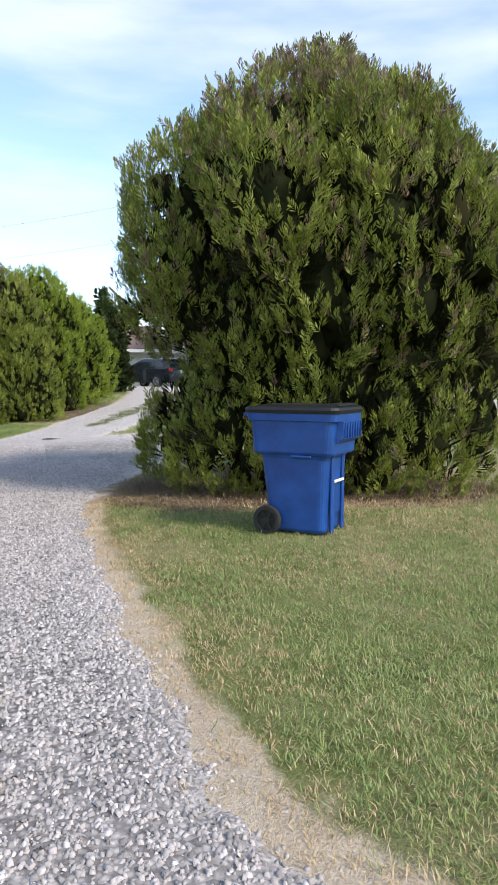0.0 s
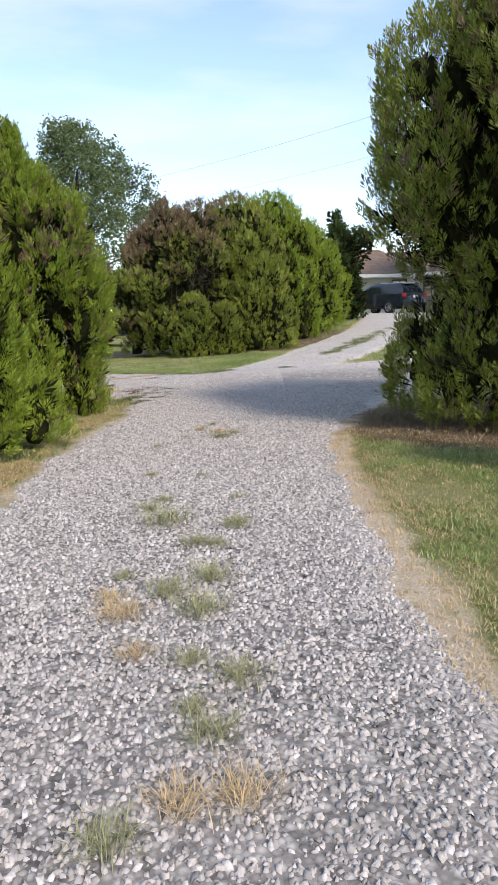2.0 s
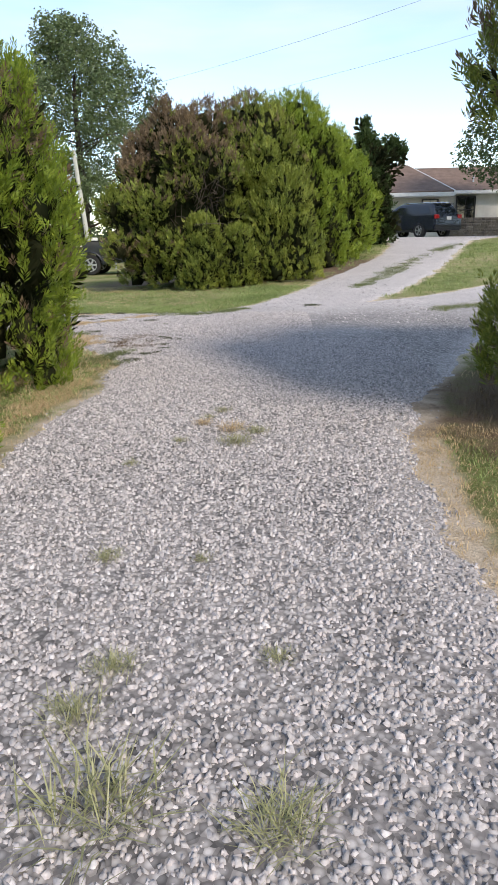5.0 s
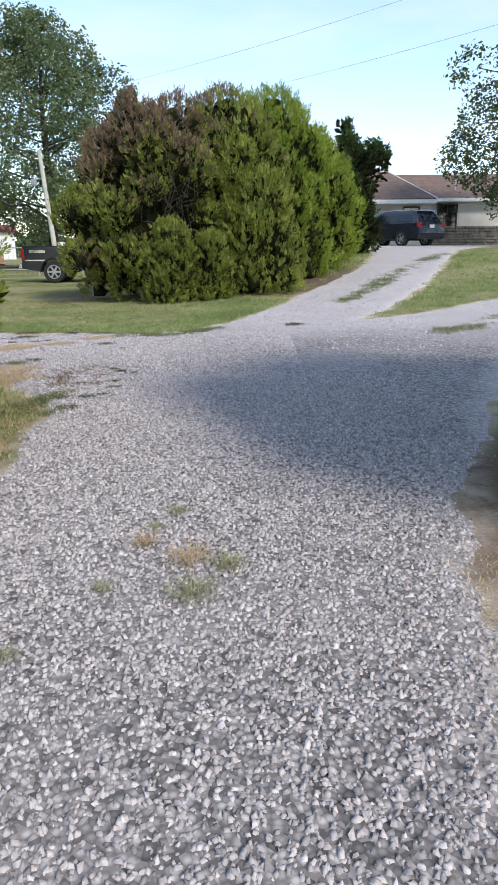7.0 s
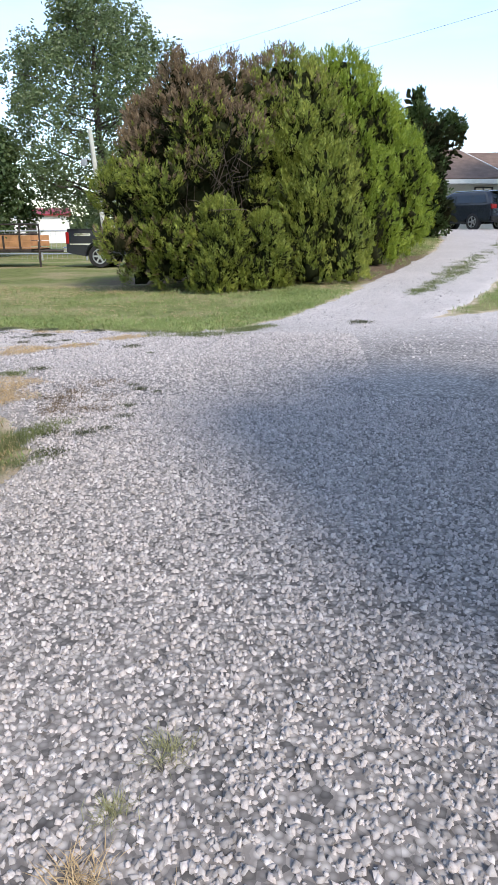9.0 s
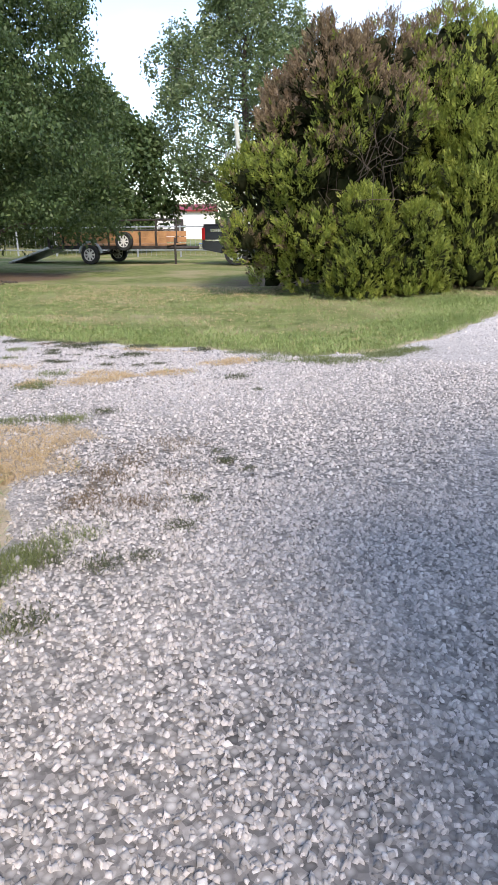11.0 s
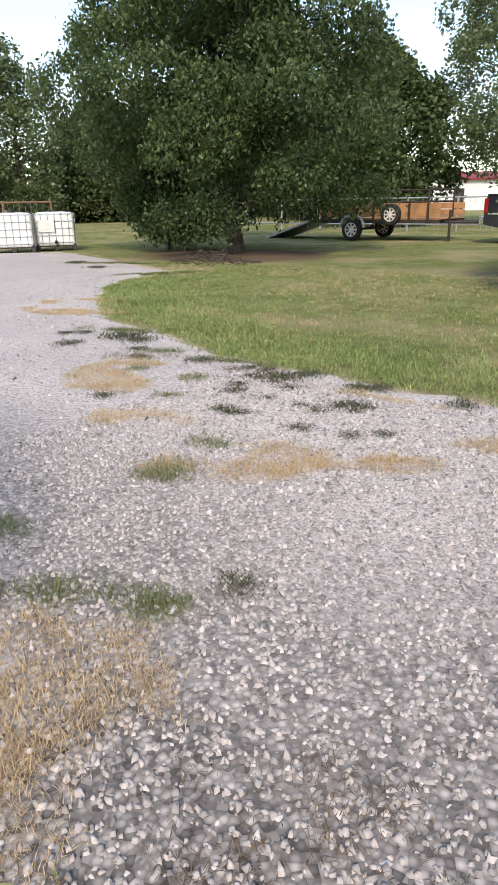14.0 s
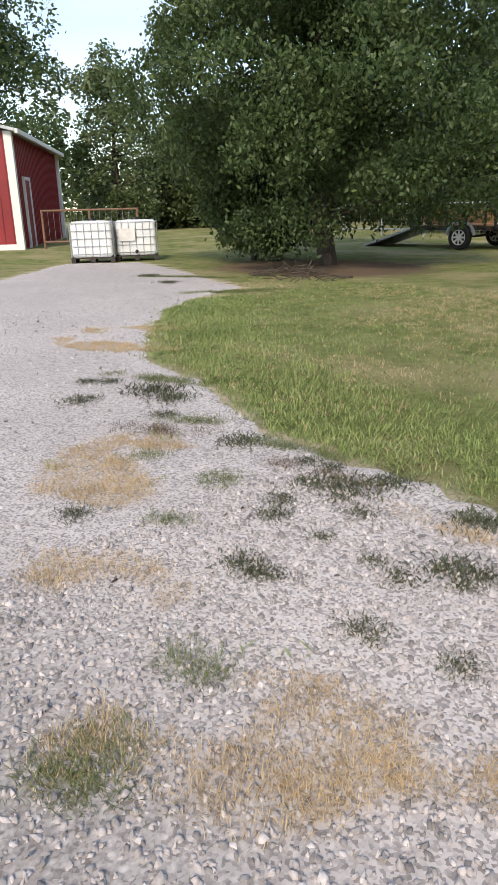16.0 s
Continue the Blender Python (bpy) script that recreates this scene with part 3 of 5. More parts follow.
def tree(name, label, at, crown_r, crown_lo, crown_hi, lobes, per, seed, leaf=0.45, mat=None, trunk=0.2, lean=(0, 0), shape=None, size=(1.0, 0.8), loose=0.0, templates=None, inner=0.38, fill=0):
    """A broadleaf tree: tapered trunk, limbs into the crown, and clumps of leaves on the limbs' ends."""
    mat = mat or M_PEAR
    ob = thing(name, label, "tree", (*at, float(land(*at))))
    shape = shape or [(0, 0.55), (0.2, 0.95), (0.4, 1.0), (0.65, 0.8), (0.85, 0.5), (1, 0.12)]
    prof = [(h, w * crown_r) for h, w in shape]
    cs, qs = lobed_crown(prof, crown_hi - crown_lo, lobes, seed, size, base=crown_lo, lean=lean)
    r = np.random.default_rng(seed + 2)
    cs += r.normal(0, loose, cs.shape)
    if fill:
        a, f = r.uniform(0, 2 * math.pi, fill), r.uniform(0.02, 0.75, fill)
        q = r.uniform(0.1, 0.55, fill) * crown_r * (1 - 0.6 * f)
        cs = np.concatenate([cs, np.stack([lean[0] * f + q * np.cos(a), lean[1] * f + q * np.sin(a), crown_lo + f * (crown_hi - crown_lo)], 1)])
        qs = np.concatenate([qs, np.tile(np.array([[0.9, 0.9, 0.6]]), (fill, 1))])
    p, d, idx = lobe_points(cs, qs, per, seed + 1, (0, 0), 0.6)
    inward = r.uniform(0.25, 1, (len(p), 1))
    p = np.where(r.uniform(0, 1, (len(p), 1)) < inner, p * np.concatenate([inward, inward, np.ones_like(inward)], 1), p)
    up = np.array([0, 0, 1.0]) + d * 0.4 + r.normal(0, 0.3, d.shape)
    v, f = scatter(templates or LEAFY, p, up, leaf * r.uniform(0.7, 1.3, len(p)), seed + 3)
    put_mesh("crown", mesh_arrays("crown", v, f, mat), ob)
    bm = bmesh.new()
    top = (lean[0], lean[1], crown_lo + (crown_hi - crown_lo) * 0.75)
    limb(bm, (0, 0, -0.15), top, trunk, trunk * 0.25, 5, r, 0.012)
    part("trunk", bm, M_BARK, ob)
    for k in range(0, len(cs), max(1, len(cs) // 26)):
        bm = bmesh.new()
        f0 = min(0.85, max(0.12, (cs[k][2] - 0.25 * np.hypot(*cs[k][:2])) / top[2]))
        limb(bm, (lean[0] * f0, lean[1] * f0, top[2] * f0), cs[k], trunk * 0.35 * (1.1 - f0), 0.02, 3, r)
        part("limb", bm, M_BARK, ob)
    return ob


DOME = [(0, 0.62), (0.12, 0.85), (0.3, 0.98), (0.5, 1.0), (0.68, 0.9), (0.82, 0.68), (0.93, 0.40), (1.0, 0.12)]
BELL = [(0, 0.44), (0.12, 0.49), (0.3, 0.56), (0.40, 0.58), (0.48, 0.74), (0.58, 0.99), (0.67, 1.0), (0.76, 0.86), (0.88, 0.58), (1.0, 0.18)]
EGG = [(0, 0.75), (0.15, 0.95), (0.35, 1.0), (0.55, 0.88), (0.75, 0.62), (0.9, 0.32), (1.0, 0.08)]


def wide(shape, r):
    return [(h, w * r) for h, w in shape]


# the large bush beside the bin
def near_brown(x, y, z):
    return 0.5 * max(0.0, min(1.0, (z - 3.7) / 1.0)) + (0.14 if z > 1.6 else 0.06) + 0.3 * max(0.0, math.sin(1.9 * x + 0.8) * math.sin(1.3 * z + 0.5 * y) - 0.4)


shrub("evergreen_bush", "tall rounded green arborvitae bush with browned tips beside the bin", (3.45, 9.0), wide(BELL, 2.7), 5.05, 135, 105, 11, spray=0.14, size=(0.48, 0.9), brown=near_brown, upright=1.0, squash=0.88,
      extra=[(1.6, -1.0, 0.75, 0.6, 0.5, 0.9), (2.2, -0.2, 0.9, 0.6, 0.6, 1.0), (1.9, -0.8, 1.7, 0.6, 0.6, 0.9), (0.9, -1.2, 0.6, 0.5, 0.4, 0.8), (0.3, -1.15, 0.5, 0.5, 0.4, 0.7), (2.4, 0.6, 1.6, 0.6, 0.6, 1.0), (-1.3, 0.3, 0.6, 0.5, 0.6, 0.8), (-1.6, 0.9, 0.55, 0.5, 0.5, 0.65), (-1.5, -0.1, 0.4, 0.45, 0.45, 0.55), (-1.2, -0.3, 0.75, 0.5, 0.5, 0.8), (-0.6, -0.9, 0.6, 0.5, 0.45, 0.8), (0.4, -1.6, 2.2, 0.6, 0.5, 0.9), (-0.6, -1.5, 2.3, 0.6, 0.5, 0.9), (1.4, -1.5, 2.4, 0.6, 0.5, 0.9), (2.1, -0.6, 2.4, 0.6, 0.5, 0.9)], plume=5, core_share=0.30, deep_share=0.24)


# bushes along the other side of the drive
def verge_brown(x, y, z):
    return 0.05 + 0.8 * max(0.0, 1 - math.hypot((x - 0.95) / 0.5, (z - 2.25) / 0.45)) + 0.25 * max(0, math.sin(3 * z + 2 * y) - 0.7)


shrub("evergreen_bush", "bright green conical arborvitae at the drive's edge", (-3.4, 7.6), wide([(0, 0.82), (0.12, 1.0), (0.28, 0.96), (0.45, 0.82), (0.65, 0.60), (0.82, 0.36), (1.0, 0.1)], 1.55), 3.1, 56, 75, 31, spray=0.13, size=(0.34, 0.6), mat=M_THUJA_B, plume=4)
shrub("evergreen_bush", "bushy green arborvitae with bare brown patch and thin leader", (-3.55, 10.85), wide([(0, 0.78), (0.15, 0.95), (0.4, 1.03), (0.62, 1.0), (0.8, 0.8), (0.92, 0.5), (1.0, 0.3)], 1.6), 3.4, 70, 75, 41, spray=0.13, size=(0.38, 0.66), mat=M_THUJA_B,
      extra=[(0.1, 0.0, 3.5, 0.12, 0.12, 0.40), (0.3, 0.1, 3.4, 0.10, 0.10, 0.28)], brown=verge_brown, plume=4)


# the row beside the lawn, browned at its near end
def red_brown(x, y, z):
    side = max(0.0, min(1.0, (1.9 - x) / 1.1))
    low = max(0.0, min(1.0, (z - 2.75 - 0.5 * math.sin(2.1 * x + 1.0)) / 0.8))
    return min(0.97, 0.92 * low * side + 0.06 + 0.35 * max(0, math.sin(2.3 * x + y) * math.sin(1.7 * z)) * side)


def mid_brown(x, y, z):
    return 0.75 * max(0.0, min(1.0, (z - 3.1) / 0.8)) * max(0.0, min(1.0, (0.5 - x) / 1.0)) + 0.10 * max(0.0, math.sin(2.0 * x + 1.3 * z))


def hollow(x, y, z):
    return (math.hypot((x - 0.85) / 0.75, (z - 2.0) / 0.85) < 1 or math.hypot((x - 0.30) / 0.42, (z - 1.2) / 1.3) < 1) and y < -0.7


ROUND = [(0, 0.80), (0.1, 0.92), (0.3, 1.0), (0.55, 1.0), (0.72, 0.90), (0.86, 0.70), (0.95, 0.50), (1.0, 0.30)]
TEAR = [(0, 0.86), (0.12, 1.0), (0.35, 1.0), (0.55, 0.90), (0.75, 0.68), (0.9, 0.44), (1.0, 0.22)]
shrub("evergreen_bush", "broad arborvitae with browned dying crown and dark hollow", (-2.75, 24.1), wide(ROUND, 2.1), 4.5, 62, 75, 51, spray=0.15, size=(0.52, 0.62), brown=red_brown, cut=hollow, core_share=0.40, deep_share=0.35, plume=4, hole=(0.7, -1.1, 1.5), upright=0.8,
      extra=[(-0.35, -0.5, 4.25, 0.30, 0.30, 0.5), (0.62, 0.0, 4.25, 0.50, 0.45, 0.55), (1.0, 0.3, 4.1, 0.5, 0.5, 0.5), (-1.75, -0.9, 2.0, 0.45, 0.45, 0.45), (-1.5, -1.3, 1.0, 0.5, 0.45, 0.5), (-1.0, -1.5, 2.2, 0.45, 0.4, 0.42), (-0.6, -1.6, 1.1, 0.4, 0.4, 0.4), (0.6, -1.0, 3.15, 0.55, 0.45, 0.45), (1.15, -1.0, 2.95, 0.45, 0.4, 0.45)])
shrub("evergreen_bush", "low bright conical arborvitae in front of the browned one", (-2.05, 22.45), wide(TEAR, 0.70), 1.75, 22, 80, 57, spray=0.12, size=(0.30, 0.5), plume=5)
shrub("evergreen_bush", "low rounded arborvitae in front of the row", (-1.2, 22.75), wide(TEAR, 0.66), 1.45, 20, 80, 59, spray=0.12, size=(0.30, 0.42), plume=5)
shrub("evergreen_bush", "teardrop-shaped green arborvitae at the front of the row", (-0.1, 23.7), wide(TEAR, 1.25), 2.8, 36, 75, 63, spray=0.14, size=(0.42, 0.8), plume=5)
shrub("evergreen_bush", "full rounded arborvitae with some browned sprays in the row", (-0.95, 25.2), wide(ROUND, 1.9), 4.8, 54, 62, 61, spray=0.16, size=(0.52, 0.75), brown=mid_brown, plume=4)
shrub("evergreen_bush", "full green rounded arborvitae in the row", (0.25, 26.5), wide(ROUND, 1.85), 4.9, 54, 58, 65, spray=0.16, size=(0.52, 0.8), mat=M_THUJA_B, plume=4)
shrub("evergreen_bush", "full green rounded arborvitae in the row", (1.15, 28.6), wide(ROUND, 1.85), 4.2, 50, 52, 71, spray=0.17, size=(0.52, 0.85), mat=M_THUJA_B, plume=4)
shrub("evergreen_bush", "tall green arborvitae at the end of the row", (1.95, 31.0), wide(ROUND, 1.65), 3.9, 42, 48, 73, spray=0.18, size=(0.5, 0.85), mat=M_THUJA_B, plume=4)
shrub("cedar_tree", "dark ragged cedar with a spiky top and drooping leafy boughs", (3.5, 34.4), wide(EGG, 1.2), 4.3, 38, 60, 81, spray=0.26, size=(0.36, 0.6), mat=M_CEDAR, templates=BUSHY, upright=0.35, plume=2,
      extra=[(0.9, 0.0, 3.9, 0.45, 0.3, 0.2), (1.25, 0.0, 3.65, 0.3, 0.25, 0.2), (0.5, -0.2, 3.5, 0.4, 0.3, 0.3), (-0.05, 0.0, 4.5, 0.12, 0.12, 0.35)])

# broadleaf trees
tree("pear_tree", "large spreading tree with dense dark green leaves reaching the lawn", (-13.7, 27.7), 4.45, 1.5, 11.6, 140, 110, 101, leaf=0.42, trunk=0.24, size=(0.95, 0.42), loose=0.25, lean=(-0.9, -0.3), templates=PEARY, inner=0.45, fill=40, shape=[(0, 0.62), (0.08, 0.9), (0.22, 1.0), (0.42, 0.96), (0.6, 0.78), (0.8, 0.55), (0.92, 0.34), (1, 0.12)])
tree("young_tree", "low leafy young tree beside the large one", (-16.4, 27.7), 1.5, 0.55, 2.8, 16, 90, 105, leaf=0.42, trunk=0.09, size=(0.5, 0.4), templates=PEARY)
tree("shade_tree", "round dark green shade tree behind the trailer", (-19.3, 45.5), 4.3, 1.2, 8.2, 50, 80, 111, leaf=0.75, trunk=0.25)
tree("cottonwood", "tall airy grey-green cottonwood with gaps of sky", (-12.4, 50), 6.4, 2.6, 14.0, 100, 70, 121, leaf=0.58, mat=M_COTTON, trunk=0.35, loose=0.5, size=(1.0, 0.9))
tree("yard_tree", "dark green leafy tree beside the house", (13.5, 39.0), 4.8, 1.9, 11.5, 70, 55, 131, leaf=0.55, trunk=0.25, loose=0.3)

# ---- things ----
M_BLUE = mat_plain("blue bin plastic", (0.008, 0.066, 0.280), 0.38, vary=0.3, scale=5, relief=0.1)
M_BLACKP = mat_plain("black plastic", (0.009, 0.009, 0.010), 0.5, vary=0.3)
M_RUBBER = mat_plain("tyre rubber", (0.02, 0.02, 0.021), 0.85, vary=0.35, scale=12)
M_ALLOY = mat_plain("silver alloy", (0.55, 0.56, 0.58), 0.3, 0.9, 0.15)
M_WHITEP = mat_plain("worn white paint", (0.74, 0.73, 0.70), 0.6, vary=0.15)
M_NAVY = mat_plain("dark blue car paint", (0.012, 0.016, 0.026), 0.25, vary=0.1, relief=0.02, coat=0.8)
M_TRUCK = mat_plain("dark grey-blue truck paint", (0.012, 0.015, 0.024), 0.28, vary=0.12, relief=0.02, coat=0.7)
M_TAIL = mat_plain("red lamp lens", (0.30, 0.012, 0.012), 0.25, vary=0.1)
M_GLASS = mat_plain("dark tinted glass", (0.012, 0.015, 0.017), 0.06, vary=0.05, relief=0.0, spec=0.9)
M_CHROME = mat_plain("chrome", (0.75, 0.76, 0.78), 0.15, 1.0, 0.08, relief=0.02)
M_STEEL = mat_plain("rusty dark steel", (0.055, 0.045, 0.040), 0.7, 0.3, 0.4)
M_PLANK = mat_plain("orange-brown weathered planks", (0.46, 0.245, 0.11), 0.8, vary=0.35, scale=3, relief=0.4)
M_GALV = mat_plain("galvanised steel", (0.48, 0.50, 0.51), 0.45, 0.7, 0.2)
M_TOTE = mat_plain("translucent white tank plastic", (0.78, 0.80, 0.80), 0.45, vary=0.1, scale=2)
M_RED = mat_plain("red barn sheet metal", (0.27, 0.018, 0.022), 0.5, vary=0.22, scale=1.2)
M_TRIM = mat_plain("white trim", (0.78, 0.77, 0.74), 0.6, vary=0.1)
M_RUST = mat_plain("rusty pipe", (0.24, 0.14, 0.09), 0.8, 0.2, 0.35)
M_SIDING = mat_plain("cream painted siding", (0.62, 0.60, 0.555), 0.75, vary=0.14, scale=1.5)
M_ROOF = mat_plain("brown asphalt shingles", (0.185, 0.125, 0.095), 0.95, vary=0.3, scale=2.5, relief=0.8)
M_STONEWALL = mat_plain("brown field stone", (0.20, 0.172, 0.145), 0.9, vary=0.5, scale=4, relief=0.8)
M_POLE = mat_plain("pale grey pole wood", (0.50, 0.50, 0.44), 0.9, vary=0.25, scale=2)
M_CABLE = mat_plain("black cable", (0.03, 0.03, 0.035), 0.6)


def ring(bm, z, w, d, r, ox=0.0, oy=0.0, n=4):
    """A rounded rectangle of vertices, w along x and d along y."""
    vs = []
    for cx, cy, a0 in ((1, 1, 0), (-1, 1, 90), (-1, -1, 180), (1, -1, 270)):
        for k in range(n + 1):
            a = radians(a0 + 90 * k / n)
            vs.append(bm.verts.new((ox + cx * (w / 2 - r) + r * math.cos(a), oy + cy * (d / 2 - r) + r * math.sin(a), z)))
    return vs


def loft(rows, cap=True):
    """A skin over rounded rectangles given as (z, w, d, r, ox)."""
    bm = bmesh.new()
    rings = [ring(bm, *row) for row in rows]
    for a, b in zip(rings, rings[1:]):
        for k in range(len(a)):
            j = (k + 1) % len(a)
            bm.faces.new((a[k], a[j], b[j], b[k]))
    if cap:
        bm.faces.new(list(reversed(rings[0])))
        bm.faces.new(rings[-1])
    return bm


def panel(points, t):
    """A flat plate over 3D points, t thick along its normal."""
    bm = bmesh.new()
    f = bm.faces.new([bm.verts.new(p) for p in points])
    f.normal_update()
    nrm = f.normal.copy()
    r = bmesh.ops.extrude_face_region(bm, geom=[f])
    bmesh.ops.translate(bm, verts=[v for v in r["geom"] if isinstance(v, bmesh.types.BMVert)], vec=nrm * t)
    return bm


def lathe_y(rows, n=24, hollow_ring=False):
    """A ring-shaped solid about the y axis from pairs (radius, y)."""
    bm = bmesh.new()
    rings = [[bm.verts.new((r * math.cos(2 * math.pi * k / n), y, r * math.sin(2 * math.pi * k / n))) for k in range(n)] for r, y in rows]
    for a, b in zip(rings, rings[1:]):
        for k in range(n):
            j = (k + 1) % n
            bm.faces.new((a[k], a[j], b[j], b[k]))
    if hollow_ring:
        for k in range(n):
            j = (k + 1) % n
            bm.faces.new((rings[-1][k], rings[-1][j], rings[0][j], rings[0][k]))
    else:
        for a in (rings[0], rings[-1]):
            bm.faces.new(a)
    return bm


def add_wheel(owner, c, r, w, rim_mat, spokes=6, name="wheel", rim_share=0.64):
    """A wheel of tyre, rim and spokes under its thing, its axle along y."""
    hub = new(name)
    hub.parent = owner
    hub.matrix_local = Matrix.Translation(c)
    q = rim_share
    part("tyre", lathe_y([(r * q, -w / 2), (r * 0.93, -w / 2), (r, -w * 0.36), (r, w * 0.36), (r * 0.93, w / 2), (r * q, w / 2)], 28, True), M_RUBBER, hub)
    bm = lathe_y([(r * 0.16, -w * 0.46), (r * 0.2, -w * 0.40), (r * 0.2, w * 0.40), (r * 0.16, w * 0.46)], 16)
    for k in range(spokes):
        a = 2 * math.pi * k / spokes
        m = Matrix.Rotation(a, 4, "Y")
        for s in (-1, 1):
            box(bm, (r * 0.42, s * w * 0.38, 0), (r * 0.52, w * 0.12, r * 0.15), 0, m)
    for s in (-1, 1):
        ringed = lathe_y([(r * q * 0.88, s * w * 0.30), (r * q * 0.90, s * w * 0.49), (r * q * 1.02, s * w * 0.49), (r * q * 1.02, s * w * 0.30)], 24, True)
        me_t = bpy.data.meshes.new("t")
        ringed.to_mesh(me_t)
        ringed.free()
        bm.from_mesh(me_t)
    part("rim", bm, rim_mat, hub)
    part("brake_disc", lathe_y([(r * q * 0.96, -w * 0.12), (r * q * 0.96, w * 0.12)]), M_BLACKP, hub)
    return hub


def wheeled_bin(at, turn):
    ob = thing("wheeled_bin", "blue plastic wheeled refuse bin with closed black lid", "bin", at, turn)
    part("body", loft([(0.03, 0.50, 0.44, 0.05, 0.02), (0.06, 0.54, 0.48, 0.06, 0.02), (0.66, 0.64, 0.56, 0.07, 0.0), (0.69, 0.66, 0.58, 0.07, 0), (0.70, 0.76, 0.62, 0.07, 0), (0.72, 0.78, 0.64, 0.07, 0.0),
                       (0.98, 0.82, 0.66, 0.07, 0), (0.985, 0.88, 0.71, 0.08, 0), (1.045, 0.89, 0.72, 0.08, 0), (1.045, 0.80, 0.64, 0.06, 0), (0.95, 0.78, 0.62, 0.06, 0)]), M_BLUE, ob, smooth=False)
    lid = part("lid", loft([(1.047, 0.90, 0.73, 0.08, 0.0), (1.075, 0.92, 0.75, 0.09, 0.0), (1.095, 0.90, 0.73, 0.09, 0), (1.105, 0.80, 0.62, 0.12, 0.02), (1.118, 0.70, 0.52, 0.12, 0.02), (1.120, 0.30, 0.25, 0.1, 0.02)]), M_BLACKP, ob, "black plastic lid")
    part("lid_grip", boxes([((0.38, 0, 1.115), (0.10, 0.44, 0.03))], 0.012), M_BLACKP, lid)
    part("handle", rods([((-0.50, -0.24, 1.03), (-0.50, 0.24, 1.03), 0.016), ((-0.42, -0.24, 1.02), (-0.50, -0.24, 1.03), 0.016), ((-0.42, 0.24, 1.02), (-0.50, 0.24, 1.03), 0.016)]), M_BLUE, ob)
    # lifting bracket under the rim, ribbed
    bm = prism([(0.40, 0.985), (0.47, 0.985), (0.455, 0.84), (0.40, 0.80)], -0.24, 0.24)
    for k in range(7):
        box(bm, (0.468, -0.2 + k * 0.067, 0.91), (0.016, 0.016, 0.13))
    part("front_bracket", bm, M_BLUE, ob)
    part("front_recess", boxes([((0.305, 0, 0.42), (0.02, 0.22, 0.46))], 0.006), M_BLUE, ob, "recess for the lifting bar")
    for s in (-1, 1):
        part("recess_post", boxes([((0.325, s * 0.13, 0.36), (0.035, 0.045, 0.66))], 0.012), M_BLUE, ob)
        part("side_ledge", boxes([((0.10, s * 0.315, 0.685), (0.20, 0.03, 0.022))], 0.008), M_BLUE, ob)
    part("lifting_bar", rods([((0.338, -0.12, 0.47), (0.338, 0.12, 0.47), 0.014)]), M_WHITEP, ob, "white steel bar")
    part("axle", rods([((-0.235, -0.30, 0.125), (-0.235, 0.30, 0.125), 0.014)]), M_STEEL, ob)
    for s in (-1, 1):
        hub = add_wheel(ob, (-0.235, s * 0.295, 0.125), 0.135, 0.055, M_BLACKP, 6, rim_share=0.76)
        hub.scale = (1, 1, 0.94)
    ob.scale = (0.90, 0.88, 0.95)
    return ob


wheeled_bin((2.235, 6.42, float(land(2.27, 6.42)) - 0.01), -46.0)


# ---- the house ----
def window_parts(owner, x, y, z, w, h, frame_mat):
    win = part("window", boxes([((x, y + 0.03, z), (w, 0.05, h))]), M_GLASS, owner, "dark glazed window")
    t = 0.07
    part("window_frame", boxes([((x, y - 0.02, z + h / 2 + t / 2), (w + 2 * t, 0.1, t)), ((x, y - 0.02, z - h / 2 - t / 2), (w + 2 * t, 0.13, t)), ((x - w / 2 - t / 2, y - 0.02, z), (t, 0.1, h)), ((x + w / 2 + t / 2, y - 0.02, z), (t, 0.1, h)),
                                ((x, y - 0.01, z), (0.035, 0.07, h)), ((x, y - 0.012, z), (w, 0.06, 0.035))]), frame_mat, win)


